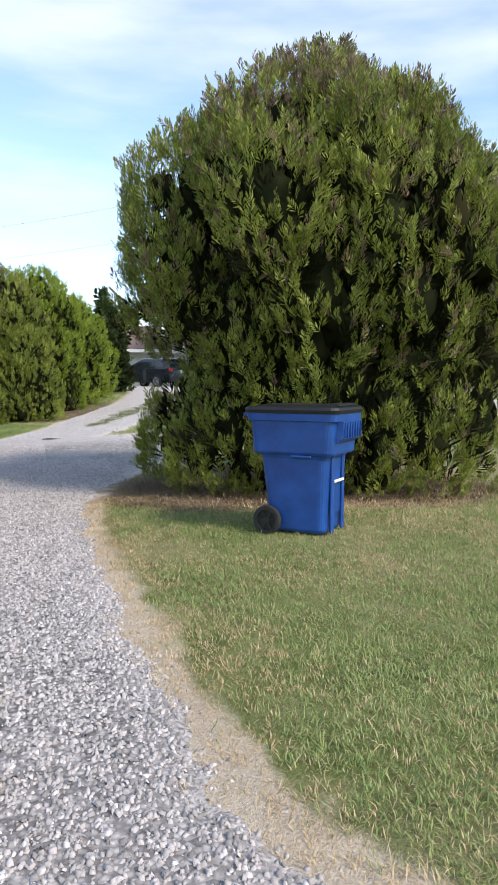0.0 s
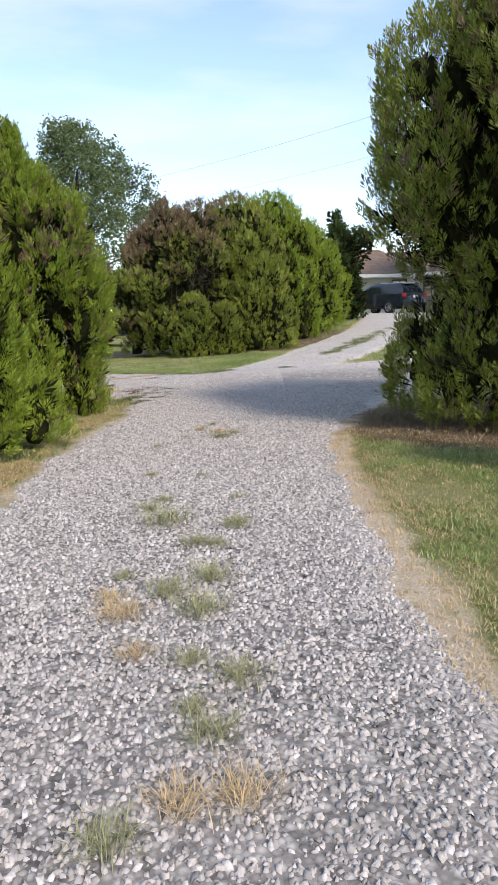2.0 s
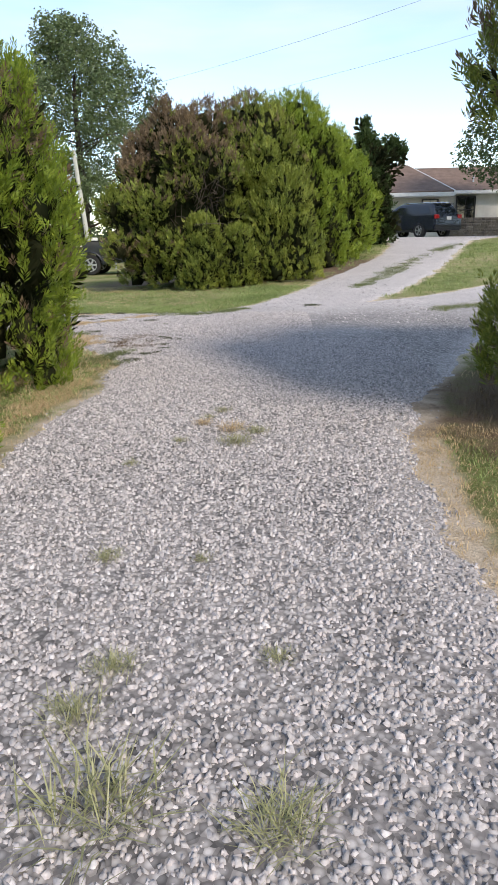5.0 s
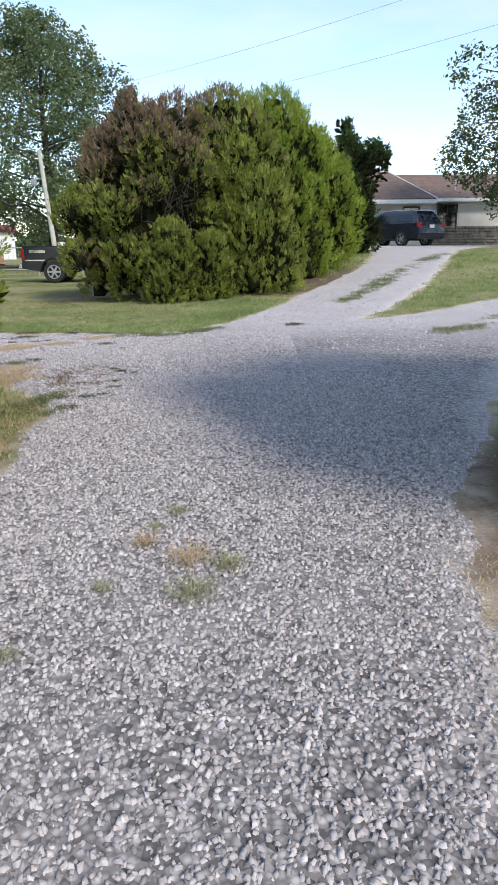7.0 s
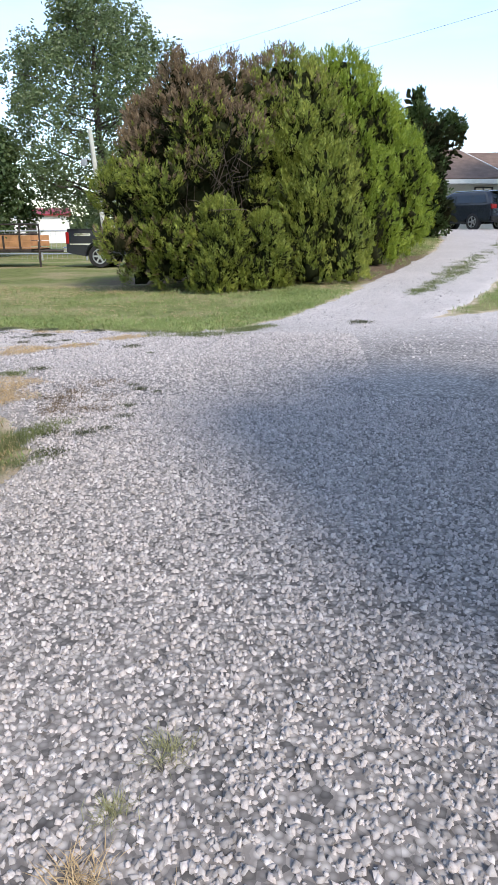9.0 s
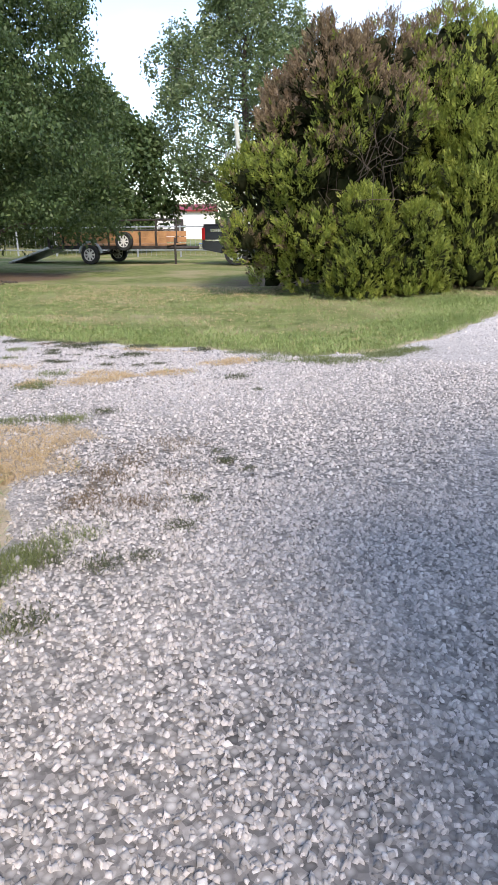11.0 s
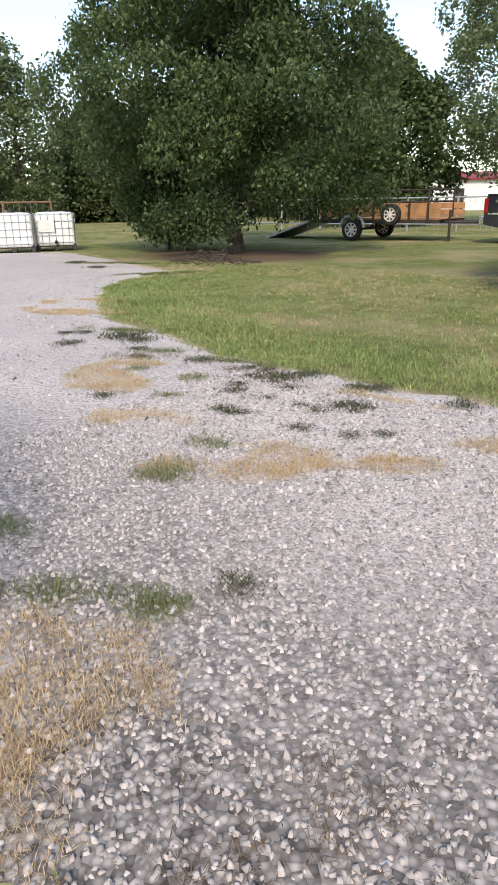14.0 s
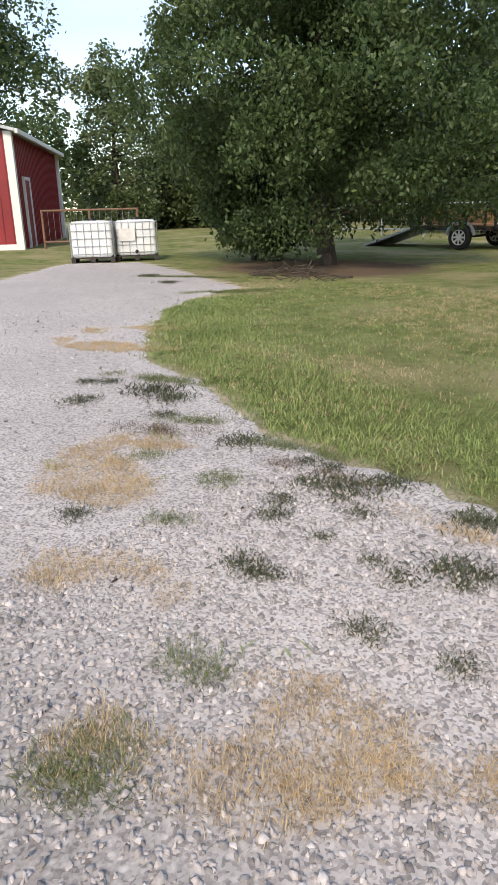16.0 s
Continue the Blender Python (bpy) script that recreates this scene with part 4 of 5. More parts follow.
def house():
    ob = thing("house", "low cream house with brown shingle roof and stone base", "house", (0, 0, 1.27))
    part("wall", boxes([((6.0, 50.2, 1.25), (7.4, 8.0, 2.5)), ((17.4, 51.0, 1.25), (15.4, 7.0, 2.5))]), M_SIDING, ob)
    for k in range(12):
        part("siding_board", boxes([((12.2, 47.49, 1.30 + k * 0.1), (4.9, 0.03, 0.085))]), M_SIDING, ob)
    r = np.random.default_rng(4)
    part("stone_base", boxes([((17.4, 47.42, 0.55), (15.3, 0.10, 1.1))]), M_STONEWALL, ob)
    for row in range(7):
        x = 9.8 + r.uniform(0, 0.2)
        while x < 18.5:
            w = r.uniform(0.22, 0.55)
            part("stone", boxes([((x + w / 2, 47.355, 0.09 + row * 0.155), (w - 0.03, 0.09, 0.13))], 0.02), M_STONEWALL, ob)
            x += w
    # main roof, its ridge along the front, and the lower wing before it
    part("roof", prism([(46.9, 2.60), (51.0, 4.22), (55.2, 2.60), (55.2, 2.45), (51.0, 4.05), (46.9, 2.45)], 2.0, 25.6, "x"), M_ROOF, ob)
    part("wing_roof", panel([(1.6, 45.3, 2.34), (9.8, 45.3, 2.40), (8.0, 50.4, 4.24), (1.0, 50.4, 4.24)], 0.12), M_ROOF, ob)
    part("rake_board", panel([(9.84, 45.25, 2.26), (9.84, 45.25, 2.54), (8.06, 50.4, 4.38), (8.06, 50.4, 4.16)], 0.06), M_TRIM, ob)
    part("fascia", boxes([((5.7, 45.26, 2.34), (8.2, 0.06, 0.2)), ((17.7, 46.86, 2.52), (15.7, 0.06, 0.16))]), M_TRIM, ob)
    part("soffit", boxes([((5.7, 45.75, 2.24), (8.1, 0.95, 0.05)), ((17.7, 47.2, 2.42), (15.6, 0.62, 0.05))]), M_TRIM, ob)
    # no real opening: a black plate stands for the shade within the doorway
    part("garage_dark_panel", boxes([((4.55, 46.18, 1.1), (2.6, 0.06, 2.2))]), M_BLACKP, ob, "black panel painted as the shade inside the garage doorway")
    part("garage_frame", boxes([((5.93, 46.14, 1.12), (0.14, 0.1, 2.24)), ((4.55, 46.14, 2.24), (2.9, 0.1, 0.12))]), M_TRIM, ob)
    window_parts(ob, 8.65, 46.17, 1.55, 0.8, 1.0, M_BLACKP)
    window_parts(ob, 11.0, 47.40, 1.55, 1.0, 1.4, M_BLACKP)
    window_parts(ob, 15.4, 47.40, 1.50, 1.7, 1.5, M_TRIM)
    lamp = part("wall_lamp", boxes([((7.35, 46.12, 1.75), (0.22, 0.18, 0.36))], 0.04), M_BLACKP, ob)
    part("roof_vent", rods([((11.6, 48.3, 3.1), (11.6, 48.3, 3.65), 0.05)]), M_GALV, ob)
    return ob


house()


# ---- vehicles ----
def suv(at, turn):
    ob = thing("suv", "dark blue sport utility car parked by the house", "car", at, turn)
    arch = lambda cx, r: [(cx + r * math.cos(a), 0.36 + r * math.sin(a)) for a in np.linspace(0, math.pi, 9)]
    low = [(2.42, 0.32)] + arch(1.45, 0.44) + arch(-1.42, 0.44) + [(-2.42, 0.34), (-2.50, 0.62), (-2.46, 1.02), (-2.40, 1.12), (0.95, 1.12), (1.2, 1.08), (2.25, 0.94), (2.48, 0.78), (2.50, 0.5)]
    bm = prism(low, -0.97, 0.97)
    bmesh.ops.bevel(bm, geom=[e for e in bm.edges if abs(abs(e.verts[0].co.y) - 0.97) < 1e-4 and abs(abs(e.verts[1].co.y) - 0.97) < 1e-4 and e.verts[0].co.y * e.verts[1].co.y > 0], offset=0.07, segments=2, affect="EDGES")
    body = part("body", bm, M_NAVY, ob)
    part("roof", loft([(1.08, 3.45, 1.82, 0.14, -0.66), (1.40, 2.95, 1.62, 0.16, -0.76), (1.62, 2.40, 1.40, 0.2, -0.86), (1.70, 1.95, 1.15, 0.24, -0.90)]), M_NAVY, ob)
    for s in (-1, 1):
        for x0, x1, x2, x3 in ((0.62, -0.22, -0.22, 0.18), (-0.30, -1.20, -1.20, -0.30), (-1.28, -2.10, -1.85, -1.28)):
            pts = [(x0, s * 0.895, 1.16), (x1, s * 0.895, 1.16), (x2, s * 0.775, 1.50), (x3, s * 0.775, 1.50)]
            part("side_window", panel(pts if s > 0 else pts[::-1], 0.012), M_GLASS, ob)
        part("roof_rail", rods([((0.05, s * 0.62, 1.69), (-1.85, s * 0.62, 1.68), 0.022)]), M_CHROME, ob)
        part("tail_lamp", boxes([((-2.42, s * 0.80, 1.0), (0.14, 0.30, 0.20))], 0.03), M_TAIL, ob)
        part("mirror", boxes([((0.70, s * 1.04, 1.17), (0.14, 0.18, 0.14))], 0.03), M_NAVY, ob)
        part("headlamp", boxes([((2.34, s * 0.72, 0.82), (0.24, 0.36, 0.14))], 0.04), M_CHROME, ob)
        part("sill", boxes([((0, s * 0.955, 0.34), (2.0, 0.05, 0.1))]), M_BLACKP, ob)
    part("rear_window", panel([(-2.36, -0.72, 1.18), (-2.12, -0.62, 1.52), (-2.12, 0.62, 1.52), (-2.36, 0.72, 1.18)], 0.02), M_GLASS, ob)
    part("windscreen", panel([(1.02, 0.76, 1.14), (0.45, 0.62, 1.54), (0.45, -0.62, 1.54), (1.02, -0.76, 1.14)], 0.02), M_GLASS, ob)
    part("spoiler", boxes([((-2.05, 0, 1.64), (0.30, 1.26, 0.05))], 0.015), M_CHROME, ob, "pale shining roof edge")
    part("number_plate", boxes([((-2.50, 0, 0.93), (0.02, 0.32, 0.16))]), M_WHITEP, ob)
    part("bumper", boxes([((-2.46, 0, 0.50), (0.14, 1.86, 0.22))], 0.04), M_BLACKP, ob)
    for x in (1.45, -1.42):
        for s in (-1, 1):
            add_wheel(ob, (x, s * 0.86, 0.37), 0.37, 0.24, M_ALLOY, 5)
    return ob


CAR_TURN = math.degrees(math.atan2(0.82, -0.57))
suv((6.95, 42.35, float(land(6.9, 42.3)) - 0.03), CAR_TURN)


def pickup(at, turn):
    ob = thing("pickup_truck", "dark grey-blue pickup truck hitched to the trailer", "truck", at, turn)
    arch = lambda cx, r: [(cx + r * math.cos(a), 0.42 + r * math.sin(a)) for a in np.linspace(0, math.pi, 9)]
    low = [(2.85, 0.48)] + arch(2.0, 0.50) + [(1.4, 0.5), (-1.2, 0.5)] + arch(-1.75, 0.50) + [(-2.95, 0.55), (-2.98, 0.80), (-2.92, 1.36), (-0.7, 1.36), (-0.62, 1.30), (1.35, 1.30), (2.75, 1.22), (2.95, 1.0), (2.95, 0.6)]
    bm = prism(low, -1.0, 1.0)
    part("body", bm, M_TRUCK, ob)
    part("cab", loft([(1.28, 2.55, 1.86, 0.12, 0.45), (1.65, 2.15, 1.70, 0.14, 0.38), (1.92, 1.70, 1.5, 0.18, 0.3), (1.97, 1.4, 1.3, 0.2, 0.3)]), M_TRUCK, ob)
    part("bed_floor", boxes([((-1.85, 0, 1.362), (2.0, 1.6, 0.02))]), M_BLACKP, ob)
    for s in (-1, 1):
        for x0, x1 in ((1.25, 0.45), (0.38, -0.45)):
            pts = [(x0, s * 0.925, 1.36), (x1, s * 0.925, 1.36), (x1, s * 0.81, 1.80), (x0 - (0.3 if x0 > 1 else 0), s * 0.81, 1.80)]
            part("side_window", panel(pts if s > 0 else pts[::-1], 0.012), M_GLASS, ob)
        part("tail_lamp", boxes([((-2.93, s * 0.93, 1.08), (0.12, 0.18, 0.42))], 0.02), M_TAIL, ob)
        part("side_trim", boxes([((-2.45, s * 1.005, 0.86), (0.8, 0.03, 0.05)), ((0.2, s * 1.005, 0.86), (2.4, 0.03, 0.05))]), M_CHROME, ob, "chrome side moulding")
        part("wheel_arch", rods([((-1.75 + 0.53 * math.cos(a), s * 1.0, 0.42 + 0.53 * math.sin(a)), (-1.75 + 0.53 * math.cos(b), s * 1.0, 0.42 + 0.53 * math.sin(b)), 0.035) for a, b in zip(np.linspace(0, math.pi, 10)[:-1], np.linspace(0, math.pi, 10)[1:])]), M_TRUCK, ob)
        part("bed_rail", boxes([((-1.85, s * 0.92, 1.385), (2.15, 0.14, 0.05))], 0.015), M_BLACKP, ob)
        part("side_emblem", boxes([((-2.35, s * 1.004, 1.2), (0.62, 0.02, 0.10))]), M_CHROME, ob, "pale lettering bar")
    part("bumper", boxes([((-3.06, 0, 0.66), (0.18, 1.9, 0.22))], 0.03), M_CHROME, ob)
    part("tailgate", boxes([((-2.97, 0, 1.06), (0.06, 1.56, 0.52))], 0.02), M_TRUCK, ob)
    for x in (2.0, -1.75):
        for s in (-1, 1):
            add_wheel(ob, (x, s * 0.87, 0.42), 0.42, 0.27, M_ALLOY, 6)
    return ob


pickup((-6.3, 34.85, 0.0), 0)


def trailer(at):
    ob = thing("utility_trailer", "long utility trailer with orange-brown plank sides and lowered ramp", "trailer", at)
    x0, x1 = -1.85, 2.65
    part("frame", boxes([((0.8, s * 0.98, 0.62), (x1 - x0, 0.07, 0.12)) for s in (-1, 1)] + [((x, 0, 0.62), (0.07, 1.9, 0.10)) for x in (x0, -0.6, 0.3, 1.2, 2.1, x1)]), M_STEEL, ob)
    for k in range(8):
        part("deck_plank", boxes([((0.8, -0.84 + k * 0.24, 0.70), (x1 - x0, 0.225, 0.04))]), M_PLANK, ob)
    for s in (-1, 1):
        for z, h in ((0.86, 0.20), (1.08, 0.20)):
            part("side_plank", boxes([((0.8, s * 0.985, z), (x1 - x0, 0.04, h))], 0.006), M_PLANK, ob)
        for x in np.linspace(x0, x1, 8):
            part("stake", boxes([((x, s * 1.03, 0.90), (0.06, 0.05, 0.56))]), M_STEEL, ob)
        part("top_rail", rods([((x0, s * 1.0, 1.22), (x1, s * 1.0, 1.22), 0.03)]), M_STEEL, ob)
        fa = np.linspace(0.15, math.pi - 0.15, 9)
        part("fender", rods([((0.47 * math.cos(a), s * 1.16, 0.36 + 0.47 * math.sin(a)), (0.47 * math.cos(b), s * 1.16, 0.36 + 0.47 * math.sin(b)), 0.05) for a, b in zip(fa, fa[1:])]), M_GALV, ob)
        add_wheel(ob, (0, s * 1.16, 0.36), 0.36, 0.2, M_WHITEP, 8)
    add_wheel(ob, (1.42, -1.14, 0.84), 0.34, 0.2, M_WHITEP, 8, "spare_wheel")
    part("axle", rods([((0, -1.1, 0.36), (0, 1.1, 0.36), 0.04)]), M_STEEL, ob)
    part("front_rack", rods([((x1, -0.98, 0.6), (x1, -0.98, 1.62), 0.035), ((x1, 0.98, 0.6), (x1, 0.98, 1.62), 0.035), ((x1, -0.98, 1.60), (x1, 0.98, 1.60), 0.03), ((0.2, 0.98, 1.60), (x1, 0.98, 1.60), 0.03), ((0.2, 0.98, 1.2), (0.2, 0.98, 1.60), 0.03)]), M_STEEL, ob)
    part("tongue", rods([((x1, -0.7, 0.6), (x1 + 1.4, 0, 0.58), 0.05), ((x1, 0.7, 0.6), (x1 + 1.4, 0, 0.58), 0.05)]), M_STEEL, ob)
    part("jack", rods([((x1 + 0.55, -0.55, 0.0), (x1 + 0.55, -0.55, 0.95), 0.045)]), M_STEEL, ob)
    bm = prism([(x0, 0.68), (x0, 0.60), (x0 - 1.95, 0.0), (x0 - 2.0, 0.06)], -0.9, 0.9)
    ramp = part("ramp", bm, M_GALV, ob, "grey steel loading ramp")
    for k in range(6):
        part("ramp_slat", boxes([((x0 - 0.25 - k * 0.3, 0, 0.64 - (0.25 + k * 0.3) * 0.31), (0.05, 1.8, 0.05))]), M_GALV, ramp)
    return ob


trailer((-13.85, 35.2, 0.0))

# ---- yard things ----
def tank(at, turn, tap):
    ob = thing("liquid_tote", "white caged plastic liquid tote on a pallet", "tote", at, turn, "totes beside the drive")
    part("tank", loft([(0.16, 1.06, 0.92, 0.08), (0.20, 1.12, 0.96, 0.09), (1.04, 1.12, 0.96, 0.09), (1.10, 1.02, 0.86, 0.12), (1.12, 0.5, 0.4, 0.1)]), M_TOTE, ob)
    part("cap", lathe_cap(0.12, 1.12, 0.06), M_BLACKP, ob)
    for k in range(5):
        z = 0.24 + k * 0.205
        part("cage_bar", rods([((-0.59, -0.5, z), (0.59, -0.5, z), 0.008), ((-0.59, 0.5, z), (0.59, 0.5, z), 0.008), ((-0.59, -0.5, z), (-0.59, 0.5, z), 0.008), ((0.59, -0.5, z), (0.59, 0.5, z), 0.008)], 5), M_GALV, ob)
    for k in range(7):
        x = -0.59 + k * 1.18 / 6
        for y in (-0.51, 0.51):
            part("cage_bar", rods([((x, y, 0.15), (x, y, 1.08), 0.007)], 5), M_GALV, ob)
    for k in range(1, 6):
        y = -0.5 + k / 6
        for x in (-0.6, 0.6):
            part("cage_bar", rods([((x, y, 0.15), (x, y, 1.08), 0.007)], 5), M_GALV, ob)
    part("pallet", boxes([((0, 0, 0.135), (1.2, 1.0, 0.03))] + [((x, 0, 0.065), (0.12, 1.0, 0.11)) for x in (-0.54, 0, 0.54)]), M_STEEL, ob, "dark steel pallet")
    if tap:
        part("tap", rods([((0, -0.48, 0.26), (0, -0.60, 0.26), 0.05)]), M_BLACKP, ob)
        part("label_plate", boxes([((-0.25, -0.522, 0.72), (0.46, 0.01, 0.34))]), M_WHITEP, ob)
    return ob


def lathe_cap(r, z, h):
    bm = bmesh.new()
    bmesh.ops.create_cone(bm, cap_ends=True, segments=16, radius1=r, radius2=r * 0.9, depth=h, matrix=Matrix.Translation((0, 0, z + h / 2)))
    return bm


tank((-20.15, 25.05, 0.005), 54, False)
tank((-19.75, 26.25, 0.005), 54, True)


def barn():
    a, b = Vector((-26.0, 25.7)), Vector((-34.4, 32.0))
    along = (b - a).normalized()
    length, width, high = (b - a).length, 9.0, 3.8
    ob = thing("barn", "red sheet-metal barn with white corner trim and side door", "barn", (a.x, a.y, 0.14), math.degrees(math.atan2(along.y, along.x)))
    part("wall", boxes([((length / 2, width / 2, high / 2), (length, width, high))]), M_RED, ob)
    for k in range(int(length / 0.3)):
        part("wall_rib", boxes([((0.22 + k * 0.3, -0.012, high / 2), (0.045, 0.03, high - 0.1))]), M_RED, ob)
    for k in range(int(width / 0.3)):
        part("wall_rib", boxes([((-0.012, 0.22 + k * 0.3, high / 2), (0.03, 0.045, high - 0.1))]), M_RED, ob)
    part("roof", prism([(-0.3, high - 0.02), (width / 2, high + 1.1), (width + 0.3, high - 0.02), (width + 0.3, high + 0.08), (width / 2, high + 1.22), (-0.3, high + 0.08)], -0.35, length + 0.35, "x"), M_GALV, ob)
    for x, y in ((-0.01, -0.01), (length + 0.01, -0.01), (-0.01, width + 0.01)):
        part("corner_trim", boxes([((x, y, high / 2), (0.26, 0.26, high + 0.02))]), M_TRIM, ob)
    part("gutter", boxes([((length / 2, -0.34, high), (length + 0.6, 0.12, 0.14))]), M_TRIM, ob)
    part("sill_trim", boxes([((-0.04, width / 2, 0.10), (0.06, width, 0.2))]), M_TRIM, ob)
    door = part("door", boxes([((2.1, -0.03, 1.2), (0.95, 0.06, 2.3))]), M_RED, ob)
    part("door_frame", boxes([((1.58, -0.05, 1.22), (0.10, 0.10, 2.44)), ((2.62, -0.05, 1.22), (0.10, 0.10, 2.44)), ((2.1, -0.05, 2.42), (1.14, 0.1, 0.10))]), M_TRIM, door, "white door frame")
    return ob


barn()

gate = thing("pipe_gate", "rusty pipe gate with mesh beside the barn", "gate", (-25.4, 26.3, 0.14), 45)
for z in (0.25, 1.28):
    part("rail", rods([((0, 0, z), (3.3, 0, z), 0.035)]), M_RUST, gate)
for x in (0, 1.65, 3.3):
    part("post", rods([((x, 0, -0.1), (x, 0, 1.32), 0.045)]), M_RUST, gate)
part("mesh", rods([((0.2 * k, 0, 0.25), (0.2 * k, 0, 1.28), 0.006) for k in range(1, 16)], 4), M_GALV, gate)


def rail_fence(x0, x1, y, high, label):
    ob = thing("yard_fence", label, "fence", (x0, y, 0))
    n = int((x1 - x0) / 2.2)
    for k in range(n + 1):
        part("post", rods([((k * 2.2, 0, -0.1), (k * 2.2, 0, high + 0.05), 0.045)]), M_GALV, ob)
    for z in (0.3, high):
        part("rail", rods([((0, 0, z), (n * 2.2, 0, z), 0.03)]), M_GALV, ob)
    part("mesh", rods([((0.25 * k, 0.0, 0.05), (0.25 * k, 0, high), 0.006) for k in range(int(n * 2.2 / 0.25))], 4), M_GALV, ob)
    return ob


rail_fence(-24, -8.5, 41.0, 1.35, "pale metal pipe and mesh yard fence")
rail_fence(-52, -27, 46.0, 1.2, "pale metal pipe and mesh pasture fence")

pole = thing("utility_pole", "pale grey leaning utility pole with meter box", "pole", (-10.9, 45.0, 0.0))
part("shaft", rods([((0, 0, -0.2), (-0.55, 0, 6.3), 0.15, 0.11)], 12), M_POLE, pole)
part("meter_box", boxes([((0.26, -0.1, 1.35), (0.34, 0.25, 0.55))], 0.03), M_WHITEP, pole)
part("lamp_head", boxes([((-0.95, -0.05, 4.7), (0.3, 0.25, 0.36))], 0.06), M_GALV, pole)
part("lamp_arm", rods([((-0.4, 0, 4.9), (-0.95, 0, 4.85), 0.03)]), M_GALV, pole)

for a, b in (((-22.0, 62.0, 11.0), (19.0, 30.5, 13.4)), ((-22.0, 64.0, 9.6), (20.5, 30.5, 11.6))):
    ob = thing("overhead_cable", "thin black overhead cable against the sky", "cable", (0, 0, 0), group="overhead cables")
    pts = [Vector(a).lerp(Vector(b), k / 16) - Vector((0, 0, 1.2 * (1 - (k / 8 - 1) ** 2))) for k in range(17)]
    part("wire", rods([(p, q, 0.006) for p, q in zip(pts, pts[1:])], 5), M_CABLE, ob)

far_house = thing("far_building", "distant white building with a red roof", "building", (-31.0, 84.0, 0.0), 20)
part("wall", boxes([((0, 0, 1.5), (9.0, 6.0, 3.0))]), M_TRIM, far_house)
part("roof", prism([(-3.4, 2.95), (0, 3.6), (3.4, 2.95), (3.4, 3.1), (0, 3.8), (-3.4, 3.1)], -1.0, 4.8, "x"), M_RED, far_house)
part("door", boxes([((0.6, -3.03, 1.1), (1.0, 0.06, 2.2))]), M_STEEL, far_house)

# brush heap at the foot of the big tree
heap = thing("brush_heap", "low heap of dry brown cut branches on the lawn", "brush", (-12.3, 24.9, 0.0))
r = np.random.default_rng(9)
bm = bmesh.new()
for k in range(110):
    a, q = r.uniform(0, 2 * math.pi), r.uniform(0, 1) ** 0.6
    p = Vector((1.3 * q * math.cos(a), 0.7 * q * math.sin(a), 0.02 + 0.28 * (1 - q) * r.uniform(0.2, 1)))
    d = Vector((r.normal(), r.normal(), r.normal() * 0.25)).normalized() * r.uniform(0.2, 0.55)
    rod(bm, p - d / 2, p + d / 2, 0.012, 0.005, 4)
part("brushwood", bm, M_TWIG, heap)

# more trees and the woods that close the place
tree("oak_tree", "tall dark tree behind the barn", (-43.5, 33.0), 5.2, 1.0, 15.0, 55, 45, 141, leaf=0.9, mat=M_PEAR, trunk=0.35, loose=0.6, size=(1.4, 1.1))
tree("oak_tree", "tall ragged tree behind the barn", (-40.5, 39.5), 3.0, 1.5, 9.5, 36, 60, 151, leaf=0.7, mat=M_COTTON, trunk=0.25, loose=0.6, size=(1.1, 0.9))
tree("yard_tree", "leafy green tree at the edge of the pasture", (-35.0, 48.0), 4.6, 0.6, 7.5, 40, 60, 161, leaf=0.85, mat=M_WOODS, trunk=0.25, size=(1.3, 1.0))
tree("yard_tree", "leafy green tree behind the fence", (-26.0, 52.0), 4.2, 0.6, 7.0, 40, 60, 171, leaf=0.85, mat=M_WOODS, trunk=0.25, size=(1.3, 1.0))


for at, wide_r, top, seed in (((-38.0, 58.0), 5.0, 7.5, 181), ((-31.5, 60.0), 4.6, 6.8, 183), ((-45.0, 50.0), 5.2, 8.5, 185), ((-41.0, 45.5), 3.8, 6.5, 187)):
    tree("yard_tree", "full dark green tree at the far side of the pasture", at, wide_r, 0.4, top, 40, 60, seed, leaf=0.95, mat=M_WOODS, trunk=0.25, size=(1.4, 1.1), fill=14)


def woods():
    r = np.random.default_rng(77)
    P, U, S = [], [], []
    for k in range(150):
        a = radians(-120 + 240 * k / 149 + r.uniform(-1, 1))
        far_off = r.uniform(85, 118)
        c = np.array([-4 + far_off * math.sin(a), 18 + far_off * math.cos(a)])
        hgt, wid = r.uniform(4.5, 9.5), r.uniform(3.5, 6)
        if c[0] < -10 and abs(math.degrees(a) + 20) < 7:
            hgt = 3.0
        n = 32
        d = r.normal(0, 1, (n, 3))
        d /= np.linalg.norm(d, axis=1, keepdims=True)
        p = np.array([c[0], c[1], hgt * 0.45]) + d * np.array([wid, wid, hgt * 0.55]) * r.uniform(0.7, 1.0, (n, 1))
        P.append(p[p[:, 2] > 0])
        U.append((d + np.array([0, 0, 0.8]))[p[:, 2] > 0])
    P, U = np.concatenate(P), np.concatenate(U)
    v, f = scatter(LEAFY, P, U, r.uniform(2.8, 4.6, len(P)), 78)
    tagged(put_mesh("distant_woods", mesh_arrays("distant_woods", v, f, M_WOODS)), "band of green woods on the horizon", "woods", kind="stuff")


woods()

